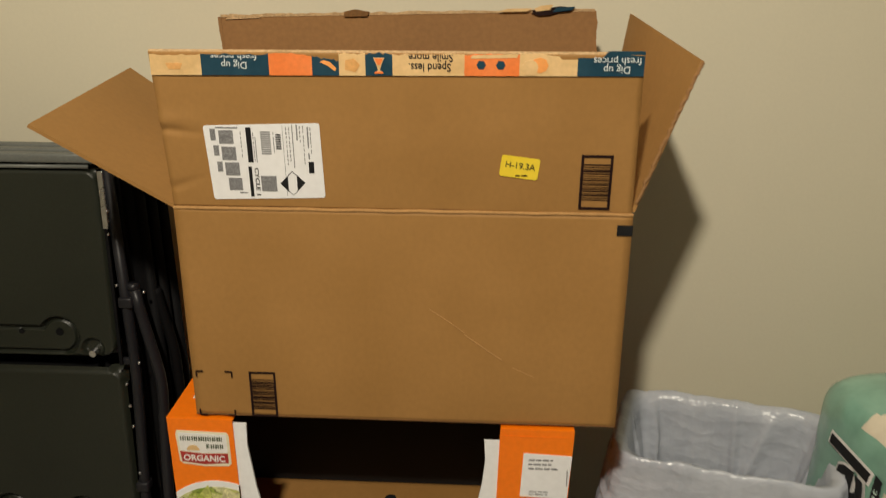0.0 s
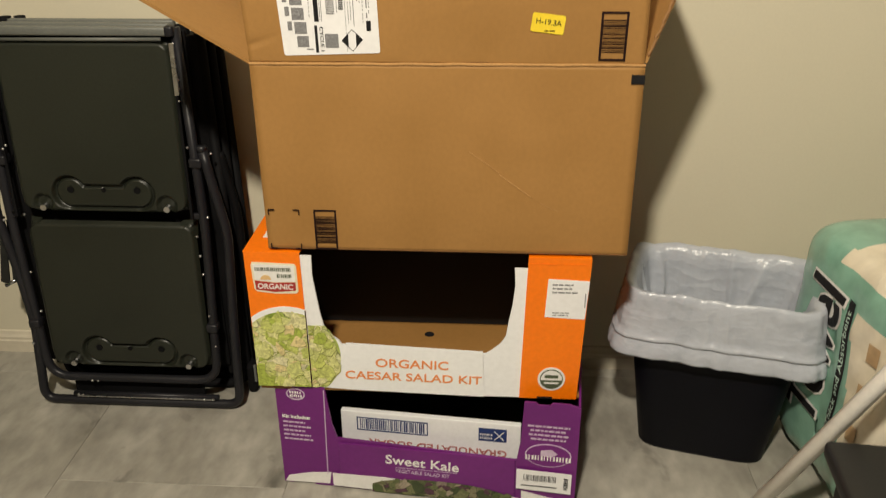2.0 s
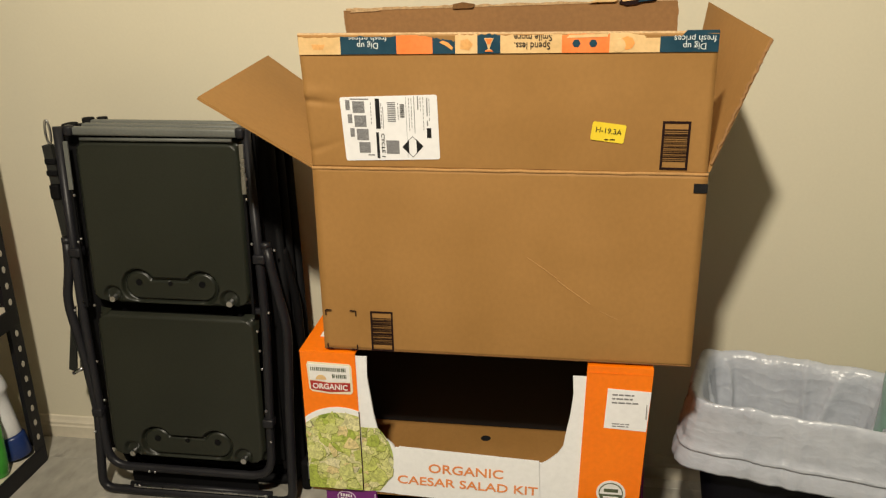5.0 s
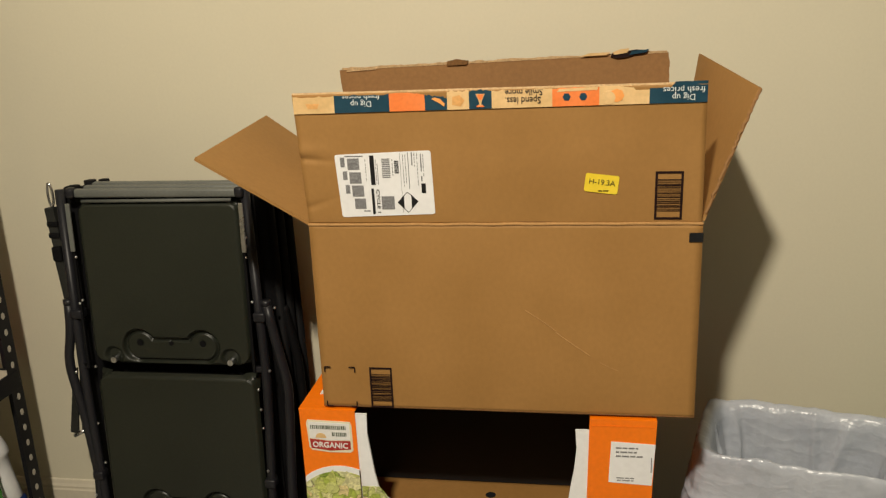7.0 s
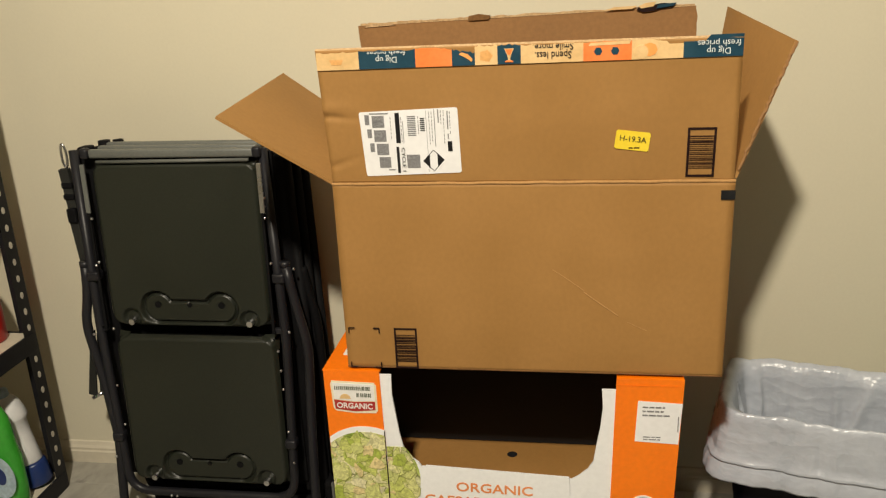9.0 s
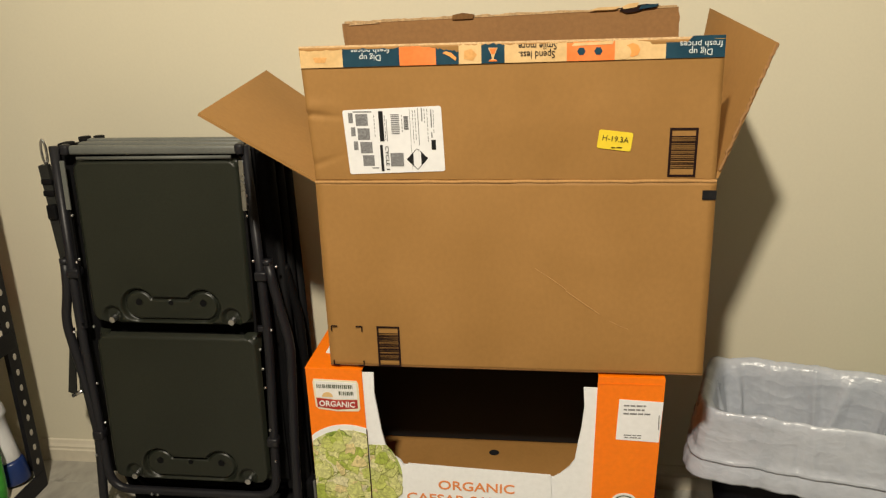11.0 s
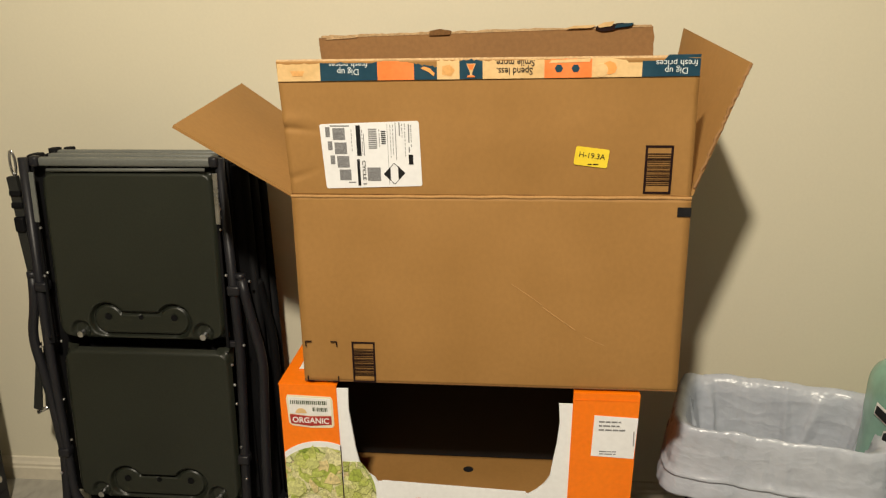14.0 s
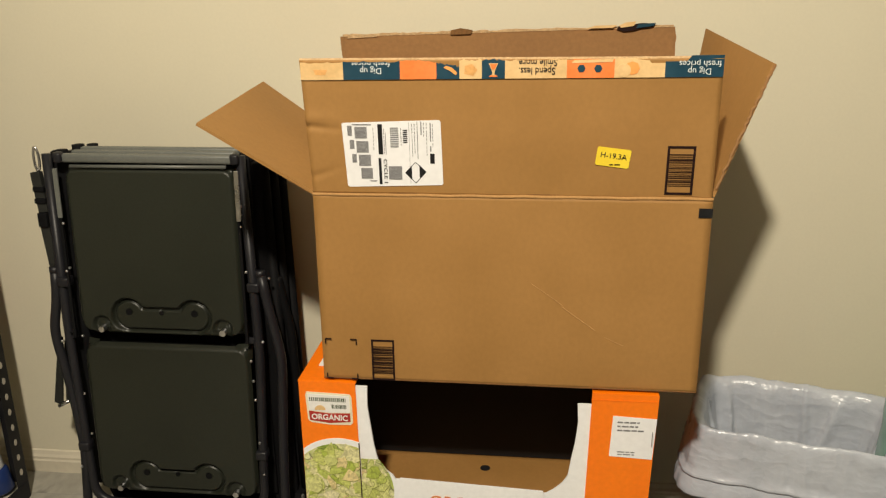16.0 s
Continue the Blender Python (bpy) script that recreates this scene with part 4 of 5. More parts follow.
def purple_carton():
    c = thing("purple_carton", "purple open-fronted salad kit display carton standing on the floor", "display carton", (PX, PY, 0.001), PT, False)
    outline = [(0, 0), (0.018, 0), (0.020, 0.005), (0.060, 0.005), (0.062, 0), (PW - 0.03, 0), (PW, 0), (PW, PH + 0.010), (PW - 0.02, PH + 0.016), (PW - 0.05, PH + 0.016), (PW - 0.055, PH + 0.010), (PW - 0.075, PH + 0.010),
               (PW - 0.08, PH + 0.015), (PW - 0.1, PH + 0.014), (PW - 0.104, 0.15), (PW - 0.110, 0.106), (0.113, 0.118), (0.104, 0.150), (0.095, PH + 0.009), (0, PH + 0.012)]
    part("front_panel", sheet(outline, 0, 0.004), "purple", c)
    part("front_lip", block(0.115, PW - 0.112, -0.004, -0.0004, 0.012, 0.1095, 0.001), "purple", c)
    part("side_panel", block(0, 0.004, 0.004, PD, 0, PH), "purple", c)
    part("side_panel", block(PW - 0.004, PW, 0.004, PD, 0, PH), "purple", c)
    # Back and bottom are coloured near black for the shade in here.
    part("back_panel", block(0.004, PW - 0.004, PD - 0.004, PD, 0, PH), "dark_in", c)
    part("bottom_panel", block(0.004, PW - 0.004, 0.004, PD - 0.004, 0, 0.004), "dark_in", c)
    part("fold_crease", tube([(0.0935, -0.0004, 0.225), (0.0890, -0.0004, 0.03)], 0.0012, 6), "lilac_ink", c, "pale worn fold")
    # white foot of the printed design, with a picture of kale
    part("white_band", sheet([(0.002, 0.002), (0.092, 0.006), (0.096, 0.034), (0.055, 0.029), (0.010, 0.017)], -0.0008, 0.0006), "white_ink", c, "white printed band")
    part("white_band", sheet([(0.1, 0.006), (PW - 0.1, 0.002), (PW - 0.1, 0.020), (0.35, 0.030), (0.2, 0.038), (0.1, 0.036)], -0.0048, 0.0006), "white_ink", c, "white printed band")
    part("white_band", sheet([(PW - 0.099, 0.001), (PW - 0.004, 0.001), (PW - 0.004, 0.020), (PW - 0.05, 0.026), (PW - 0.099, 0.036)], -0.0008, 0.0006), "white_ink", c, "white printed band")
    part("kale_print", disc(0.310, 0.010, 0.140, -0.0056, squash=0.225, clip=(0.178, PW - 0.108, 0.003, 0.2), sides=60), "kale", c, "printed picture of kale salad")
    for bm, mat, name in zip(printed_pieces(0.310, 0.010, 0.143, 0.033, -0.0058, (0.178, PW - 0.108, 0.003, 0.2), 110, (0.008, 0.017), 73), ("kale_scrap", "kale_rim"), ("kale_scraps", "kale_shade")):
        tagged(part(name, bm, mat, c), kind="stuff")
    y = -0.0048
    part("lettering", writing("Sweet Kale", 0.0290, facing(0.2755, y, 0.0795, -2), fit_width=0.140, bold=0.0004), "white_ink", c)
    part("lettering", writing("VEGETABLE SALAD KIT", 0.0115, facing(0.2760, y, 0.0560, -1), fit_width=0.104), "lilac_ink", c)
    part("small_print", block(0.225, 0.342, y, y + 0.0006, 0.0645, 0.0652), "lilac_ink", c)
    # small print and emblems on the corners
    part("lettering", writing("Kit Includes:", 0.0105, facing(0.036, -0.0008, 0.159, 0), fit_width=0.054, bold=0.0003), "white_ink", c)
    part("small_print", text_lines(0.009, 0.066, 0.103, 0.152, -0.0008, 5, 21, False), "lilac_ink", c)
    em = part("emblem", disc(0.039, 0.211, 0.018, -0.0008, squash=0.72, sides=24), "lilac_ink", c, "small pale emblem")
    part("emblem_field", disc(0.039, 0.212, 0.0155, -0.0014, squash=0.66, sides=24), "purple", em)
    bm = bars(0.028, 0.052, 0.2130, 0.2185, -0.002, 5, True, (0.4, 0.8), 61)
    part("name_bar", bars(0.028, 0.052, 0.2055, 0.2105, -0.002, 6, True, (0.4, 0.8), 62, bm=bm), "white_ink", em)
    part("small_print", text_lines(PW - 0.093, PW - 0.016, 0.155, 0.193, -0.0008, 4, 23), "lilac_ink", c)
    badge = part("round_badge", disc(PW - 0.053, 0.1235, 0.0420, -0.0008, squash=0.62), "lilac_ink", c, "pale outlined oval badge")
    part("badge_field", disc(PW - 0.053, 0.1235, 0.0400, -0.0014, squash=0.60), "purple", badge)
    part("badge_mark", disc(PW - 0.053, 0.1290, 0.017, -0.0020, squash=0.55, sides=5), "lilac_ink", badge)
    part("badge_mark", bars(PW - 0.094, PW - 0.010, 0.1130, 0.1230, -0.0026, 15, True, (0.3, 0.7), 63), "white_ink", badge)
    st = part("sticker", sheet([(PW - 0.109, 0.0905), (PW - 0.008, 0.0885), (PW - 0.008, 0.0420), (PW - 0.109, 0.0450)], -0.0056, 0.0008), "paper", c, "white bar-coded sticker")
    bm = bars(PW - 0.096, PW - 0.036, 0.0660, 0.0800, -0.0062, 24, True, (0.25, 0.8), 31)
    bm = bars(PW - 0.022, PW - 0.014, 0.052, 0.079, -0.0062, 9, False, (0.25, 0.8), 32, bm=bm)
    part("bar_code", block(PW - 0.100, PW - 0.034, -0.0062, -0.0056, 0.0535, 0.0555, bm=bm), "black_ink", st)
    return c


purple_carton()


def sugar_carton():
    c = thing("sugar_carton", "flattened white cardboard sugar carton standing inside the purple carton", "carton", (PX, PY, 0.006), PT, False)
    y = 0.040
    part("body", block(0.1105, 0.4560, y, y + 0.012, 0, 0.1480, 0.0015), "white_card", c)
    bm = frame_marks(0.1415, 0.2800, 0.1060, 0.1365, 0.0022, y - 0.0008)
    part("bar_code", bars(0.148, 0.274, 0.110, 0.133, y - 0.0008, 34, True, (0.25, 0.85), 41, bm=bm), "blue", c)
    bm = block(0.3770, 0.4300, y - 0.0008, y - 0.0002, 0.107, 0.1365)
    part("print_block", bm, "blue", c)
    bm = tube([(0.407, y - 0.001, 0.111), (0.425, y - 0.001, 0.131)], 0.0010, 4)
    bm = tube([(0.425, y - 0.001, 0.111), (0.407, y - 0.001, 0.131)], 0.0010, 4, bm)
    part("print_cross", bars(0.380, 0.404, 0.1200, 0.1240, y - 0.0014, 6, True, (0.4, 0.7), 64, bm=bars(0.380, 0.404, 0.1120, 0.1160, y - 0.0014, 6, True, (0.4, 0.7), 65, bm=bm)), "white_ink", c)
    part("lettering", writing("GRANULATED SUGAR", 0.022, facing(0.298, y - 0.0006, 0.0800, 180), fit_width=0.268, bold=0.0003), "rust_ink", c)
    return c


sugar_carton()


# ---- folded table leaning by the wall ----
def tread(parent, x0, x1, z0, z1, y, lean):
    """A moulded plastic panel with rounded corners, a raised rim and a bone-shaped recess near its foot."""
    n_x, n_z = 150, 150
    cx, cz0 = (x0 + x1) / 2, z0 + 0.006
    bm = bmesh.new()
    grid = {}

    def inside_bone(x, z):
        """Signed depth of the recess at a point; above zero inside."""
        d = -1.0
        for lx in (-0.069, 0.069):
            d = max(d, 0.0355 - math.hypot(x - cx - lx, z - (cz0 + 0.034)))
        if abs(x - cx) < 0.069:
            d = max(d, min(z - (cz0 - 0.001), cz0 + 0.052 - z))
        return d

    for i in range(n_x + 1):
        for j in range(n_z + 1):
            x, z = x0 + (x1 - x0) * i / n_x, z0 + (z1 - z0) * j / n_z
            edge = min(x - x0, x1 - x, z - z0, z1 - z)
            depth = 0.0
            if edge < 0.012:
                depth += 0.010 * (1 - edge / 0.012) ** 2
            d = inside_bone(x, z)
            if d > -0.003:
                depth += min(0.006, (d + 0.003) * 2.0)
            if 0.0 < d < 0.008:
                depth += 0.009 * (1 - abs(d - 0.004) / 0.004)
            for hx, r in ((-0.069, 0.007), (0.0, 0.005), (0.069, 0.007)):
                if math.hypot(x - cx - hx, z - (cz0 + 0.040)) < r:
                    depth += 0.002
            for hx in (-0.128, 0.128):
                q = 0.022 - math.hypot(x - cx - hx, z - (cz0 + 0.012))
                if q > 0:
                    depth += min(0.012, q * 1.4)
            r = 0.030
            px, pz = min(x - x0, x1 - x), min(z - z0, z1 - z)
            if px < r and pz < r:
                out = math.hypot(r - px, r - pz) - r
                if out > -0.004:
                    depth += 0.012 + max(0.0, out) * 0.6
            grid[i, j] = bm.verts.new((x, y + lean * (z - z0) + depth, z))
    for i in range(n_x):
        for j in range(n_z):
            bm.faces.new((grid[i, j], grid[i + 1, j], grid[i + 1, j + 1], grid[i, j + 1]))
    p = part("panel", bm, "panel", parent, "dark green-grey moulded plastic panel", True)
    bm = block(x0 + 0.006, x1 - 0.006, y + 0.013, y + 0.020, z0 + 0.006, z1 - 0.006, 0.003)
    for v in bm.verts:
        v.co.y += lean * (v.co.z - z0)
    # Panel back is blackened, the gap's shadow put into its colour.
    part("panel_back", bm, "web", p)
    # Black discs paint the darkness in the panel's holes.
    for hx, r in ((-0.069, 0.0068), (0.0, 0.0050), (0.069, 0.0068)):
        part("hole", disc(cx + hx, cz0 + 0.040, r, y + lean * 0.046 + 0.0055, 0.0015, 14), "web", p)
    for hx in (-0.128, 0.128):
        b = tube([(cx + hx, y - 0.002, cz0 + 0.004), (cx + hx, y + 0.012, cz0 + 0.004)], 0.0065, 10)
        part("bolt", b, "steel", p)
    return p


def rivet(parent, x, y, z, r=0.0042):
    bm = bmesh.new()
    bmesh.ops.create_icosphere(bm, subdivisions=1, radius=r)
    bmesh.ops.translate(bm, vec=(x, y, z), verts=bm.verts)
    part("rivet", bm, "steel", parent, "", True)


def folding_table():
    t = thing("folding_table", "folded black steel-tube table with dark grey-green plastic panels", "folding table", (-0.79, 1.40, 0.0))
    slope = 0.0616

    def face(z):
        """y of the leaning front of the table at a height."""
        return 1.3445 + (z - 0.15) * slope

    def rail(line, radius, steps=6, back=0.0):
        return rounded_path([(x, face(z) + back, z) for x, z in line], radius, steps)

    # long frame that carries the panels and bends round below them
    inner = rail([(-1.005, 0.826), (-1.004, 0.45), (-0.988, 0.071), (-0.610, 0.071), (-0.599, 0.44), (-0.613, 0.826)], 0.050, 8)
    part("inner_frame", tube(inner, 0.0094, 14), "frame", t, "", True)
    # short cranked frame whose foot stands on the floor
    foot = rail([(-1.018, 0.590), (-1.021, 0.53), (-1.036, 0.46), (-1.012, 0.32), (-1.000, 0.20), (-1.012, 0.012), (-0.566, 0.012), (-0.562, 0.22), (-0.554, 0.42), (-0.576, 0.528), (-0.588, 0.594)], 0.030, 6)
    part("foot_frame", tube(foot, 0.0098, 14), "frame", t, "", True)
    for x, z in ((-1.018, 0.590), (-0.588, 0.594)):
        part("tube_cap", tube([(x, face(z), z - 0.004), (x, face(z), z + 0.007)], 0.0106, 10), "frame", t, "", True)
    part("foot_plate", block(-0.945, -0.650, 1.352, 1.360, 0.020, 0.062, 0.003), "web", t, "black plate behind the foot")
    part("glide_strip", block(-0.930, -0.620, 1.3262, 1.3290, 0.0265, 0.0290), "steel", t, "thin bright steel strip")
    part("glide_bar", tube([(-0.940, 1.3345, 0.030), (-0.612, 1.3345, 0.030)], 0.0062, 10), "frame", t, "", True)
    tread(t, -0.974, -0.626, 0.459, 0.803, face(0.461) - 0.005, slope)
    tread(t, -0.975, -0.621, 0.098, 0.438, face(0.100) - 0.005, slope)
    # top edges of the stacked leaves
    part("top_bar", block(-0.970, -0.624, 1.374, 1.390, 0.811, 0.828, 0.004), "bar", t, "grey plastic top edge", True)
    part("top_bar", block(-0.960, -0.628, 1.396, 1.412, 0.816, 0.831, 0.004), "bar", t, "grey plastic top edge", True)
    part("top_bar", block(-0.952, -0.626, 1.416, 1.432, 0.820, 0.834, 0.004), "bar", t, "grey plastic top edge", True)
    part("top_rim", tube([(-0.955, 1.378, 0.8035), (-0.640, 1.378, 0.8055)], 0.0035, 8), "bar", t, "grey rim above the panel", True)
    # Leaves are coloured near black for the shadow seen between the panels.
    part("leaf", block(-1.024, -0.602, 1.4035, 1.412, 0.07, 0.818, 0.003), "web", t, "plastic leaf blackened for the shade behind the panels")
    part("leaf", block(-1.020, -0.602, 1.420, 1.436, 0.05, 0.824, 0.004), "web", t, "plastic leaf blackened for the shade behind the panels")
    # frames of the leaves behind
    for y, dx, top in ((1.416, 0.000, 0.824), (1.446, 0.008, 0.820), (1.472, 0.016, 0.812)):
        p = rounded_path([(-0.985, y + 0.006, top), (-0.990, y, 0.012), (-0.568 + dx, y, 0.012), (-0.582 + dx, y + 0.006, top)], 0.055, 7)
        part("rear_frame", tube(p, 0.0105, 12), "web", t, "", True)
    for x, y, a, b, r in ((-0.988, 1.411, 0.812, 0.829, 0.0125), (-0.962, 1.430, 0.816, 0.836, 0.0125), (-0.936, 1.438, 0.824, 0.836, 0.0110)):
        part("rear_frame_cap", tube([(x, y, a), (x, y, b)], r, 10), "web", t, "", True)
    # Added filler that blacks out the dark side of the stacked leaves.
    part("side_filler", block(-0.612, -0.576, 1.412, 1.486, 0.04, 0.806, 0.004), "web", t, "added black plate closing the stack's dark side")
    part("bent_leg", tube(rounded_path([(-0.572, 1.424, 0.570), (-0.566, 1.424, 0.53), (-0.552, 1.428, 0.45), (-0.546, 1.430, 0.04)], 0.030, 6), 0.0095, 12), "web", t, "", True)
    part("foot_cap", block(-0.566, -0.544, 1.395, 1.452, 0.0, 0.075, 0.008), "web", t, "black plastic foot")
    part("foot_strip", block(-0.5455, -0.5405, 1.390, 1.397, 0.035, 0.078, 0.001), "bar", t)
    # slotted hinge bars, slides and collars
    for sx, x in ((1, -0.984), (-1, -0.619)):
        bm = block(x - 0.0048, x + 0.0048, 1.3705, 1.3745, 0.702, 0.800, 0.001)
        for v in bm.verts:
            v.co.y += (v.co.z - 0.80) * slope
        # Left bar takes a dull grey; its weaker shine is in the colour.
        part("hinge_bar", bm, "steel" if sx < 0 else "bar", t, "steel hinge bar, the left one coloured dimmer")
        bm = block(x - 0.005, x + 0.001, 1.356, 1.361, 0.45, 0.70, 0.001)
        for v in bm.verts:
            v.co.y += (v.co.z - 0.50) * slope
        part("slide_bar", bm, "web", t)
        for cx, z, w, h in ((x + 0.002 - 0.016 * sx, 0.568, 0.013, 0.010), (x - 0.012 * sx, 0.204, 0.012, 0.010)):
            part("collar", block(cx - w, cx + w, face(z) - 0.0135, face(z) + 0.012, z - h, z + h, 0.004), "frame", t, "black plastic collar", True)
        part("hinge_tab", block(x - 0.004, x + 0.022 * -sx, face(0.455) - 0.006, face(0.455) + 0.004, 0.449, 0.461, 0.002), "frame", t, "", True)
    for x in (-0.975, -0.620):
        part("end_cap", block(x - 0.009, x + 0.009, 1.367, 1.386, 0.811, 0.832, 0.005), "frame", t, "", True)
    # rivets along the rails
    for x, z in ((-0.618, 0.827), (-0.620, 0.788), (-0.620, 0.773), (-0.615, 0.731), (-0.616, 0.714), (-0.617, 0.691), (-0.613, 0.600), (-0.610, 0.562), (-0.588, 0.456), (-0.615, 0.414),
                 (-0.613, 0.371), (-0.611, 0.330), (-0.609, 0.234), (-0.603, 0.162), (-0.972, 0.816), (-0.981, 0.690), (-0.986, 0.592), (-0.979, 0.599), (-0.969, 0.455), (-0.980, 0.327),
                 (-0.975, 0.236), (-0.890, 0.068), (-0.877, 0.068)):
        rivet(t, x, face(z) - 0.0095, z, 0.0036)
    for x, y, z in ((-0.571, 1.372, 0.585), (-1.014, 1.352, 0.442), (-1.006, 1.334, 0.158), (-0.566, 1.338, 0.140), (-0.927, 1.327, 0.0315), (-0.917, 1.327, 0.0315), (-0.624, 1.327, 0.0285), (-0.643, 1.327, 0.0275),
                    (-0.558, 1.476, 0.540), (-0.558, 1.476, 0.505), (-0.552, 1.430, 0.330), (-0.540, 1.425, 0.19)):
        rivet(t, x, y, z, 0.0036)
    # carrying strap with its hook and buckle
    ring = [(-1.036 + 0.0055 * math.cos(a), 1.400, 0.812 + 0.024 * math.sin(a)) for a in (2 * math.pi * k / 24 for k in range(25))]
    part("hook", tube(ring, 0.0026, 8, caps=False), "steel", t, "bright steel snap hook", True)
    part("strap", quad_card([(-1.050, 1.398, 0.785), (-1.030, 1.398, 0.787), (-1.026, 1.400, 0.706), (-1.046, 1.400, 0.704)], 0.012, cuts=3), "strap", t, "folded webbing strap")
    for z in (0.752, 0.728):
        part("strap_keeper", block(-1.050, -1.026, 1.390, 1.408, z - 0.006, z + 0.006, 0.003), "web", t)
    part("buckle", block(-1.050, -1.029, 1.390, 1.410, 0.672, 0.704, 0.004), "web", t, "black plastic buckle")
    part("strap", quad_card([(-1.049, 1.397, 0.680), (-1.030, 1.397, 0.680), (-1.026, 1.400, 0.575), (-1.044, 1.400, 0.575)], 0.004, cuts=2), "strap", t)
    part("strap", quad_card([(-1.066, 1.414, 0.405), (-1.050, 1.410, 0.425), (-1.082, 1.420, 0.256), (-1.100, 1.420, 0.262)], 0.0035, cuts=2), "strap", t, "hanging webbing loop")
    part("strap", quad_card([(-1.056, 1.424, 0.410), (-1.045, 1.424, 0.410), (-1.070, 1.428, 0.262), (-1.078, 1.428, 0.258)], 0.003, cuts=2), "strap", t)
    part("strap_clip", tube([(-1.092, 1.42, 0.252), (-1.066, 1.42, 0.266)], 0.0045, 8), "steel", t, "bright steel strap end", True)
    return t


folding_table()


# ---- waste bin with its liner ----
def ring_point(a, half_u, half_v, power=6.5):
    """A point on a rounded rectangle, as u, v."""
    c, s = math.cos(a), math.sin(a)
    k = (abs(c) ** power + abs(s) ** power) ** (-1 / power)
    return half_u * k * c, half_v * k * s


CAN = (0.436, 1.324, 0.0)


def wall_of(levels, around, height_wave=None, pleats=()):
    """A skin from rows of (half_u, half_v, z, roughness)."""
    bm = bmesh.new()
    rings = []
    for row, (hu, hv, z, rough) in enumerate(levels):
        ring = []
        for k in range(around):
            a = 2 * math.pi * k / around
            u, v = ring_point(a, hu, hv)
            if rough:
                big = noise.noise((math.cos(a) * 5, math.sin(a) * 5, z * 7 + row * 0.02))
                fold = noise.noise((math.cos(a) * 16, math.sin(a) * 16, z * 5 + 4))
                small = noise.noise((math.cos(a) * 34, math.sin(a) * 34, z * 40))
                ridge = 1 - 2.6 * abs(noise.noise((math.cos(a) * 11 + 3, math.sin(a) * 11, z * 24 + a)))
                d = rough * (0.6 * big + 0.5 * fold + 0.10 * small + 0.34 * ridge)
                if pleats:
                    for a0, slope, size in pleats:
                        w = (a - a0 - slope * (0.36 - z) + math.pi) % (2 * math.pi) - math.pi
                        if z < 0.366 and row < 16:
                            d -= size * math.exp(-(w / 0.045) ** 2) * min(1.0, (0.37 - z) * 12)
                u, v = u * (1 + d / hu), v * (1 + d / hv)
            dz = height_wave(a, row) if height_wave else 0
            ring.append(bm.verts.new((u, v, z + dz)))
        rings.append(ring)
    for p, q in zip(rings, rings[1:]):
        for k in range(around):
            bm.faces.new((p[k], p[(k + 1) % around], q[(k + 1) % around], q[k]))
    return bm, rings


def waste_bin():
    c = thing("waste_bin", "black plastic waste basket with a white plastic liner bag", "waste bin", CAN, -14.0, False)
    levels = [(0.112, 0.088, 0.006, 0), (0.120, 0.095, 0.0, 0), (0.125, 0.098, 0.006, 0), (0.152, 0.106, 0.20, 0), (0.168, 0.108, 0.340, 0), (0.171, 0.111, 0.342, 0), (0.171, 0.111, 0.348, 0), (0.1665, 0.1065, 0.348, 0), (0.149, 0.103, 0.20, 0), (0.122, 0.095, 0.010, 0)]
    bm, rings = wall_of(levels, 72)
    bm.faces.new(rings[0])
    bm.faces.new(rings[-1])
    part("bucket", bm, "can", c, "black tapered plastic bucket", True)

    def wave(a, row):
        n = noise.noise((math.cos(a) * 4, math.sin(a) * 4, 9.0))
        fine = noise.noise((math.cos(a) * 20, math.sin(a) * 20, 3.0))
        if row >= 27:
            return 0.005 * n + 0.001 * fine
        if 14 <= row <= 20:
            return 0.007 * n + 0.0012 * fine
        return 0.0

    rows = []
    for k in range(15):
        f = k / 14
        rows.append((0.102 + 0.060 * f, 0.082 + 0.021 * f, 0.02 + 0.342 * f, 0.010 * (1.15 - f)))
    rows += [(0.1715, 0.1120, 0.3680, 0.0035), (0.1770, 0.1165, 0.3705, 0.0035), (0.1800, 0.1190, 0.3690, 0.0035), (0.1830, 0.1215, 0.3620, 0.0035)]
    for k in range(1, 10):
        f = k / 9
        rows.append((0.1830 + 0.0095 * f, 0.1215 + 0.0095 * f, 0.362 - 0.076 * f, 0.0040))
    # a tucked fold, and below it the hem that stands off the bucket
    rows += [(0.1965, 0.1345, 0.2810, 0.0030), (0.1985, 0.1365, 0.2770, 0.0025), (0.1975, 0.1355, 0.2745, 0.0025), (0.1935, 0.1315, 0.2735, 0.0025), (0.1940, 0.1320, 0.2715, 0.0030),
             (0.1975, 0.1355, 0.2640, 0.0035), (0.2005, 0.1385, 0.2530, 0.0045), (0.2020, 0.1400, 0.2420, 0.0050), (0.2015, 0.1395, 0.2385, 0.0050), (0.1960, 0.1340, 0.2400, 0.0050)]
    bm, rings = wall_of(rows, 260, wave, ((2.25, 0.3, 0.012), (1.05, 1.3, 0.014), (1.45, -0.6, 0.008), (0.35, 0.8, 0.010), (2.8, -0.5, 0.010)))
    bm.faces.new(rings[0])
    part("liner_bag", bm, "bag", c, "crumpled thin white plastic bag folded over the rim", True)
    return c


waste_bin()


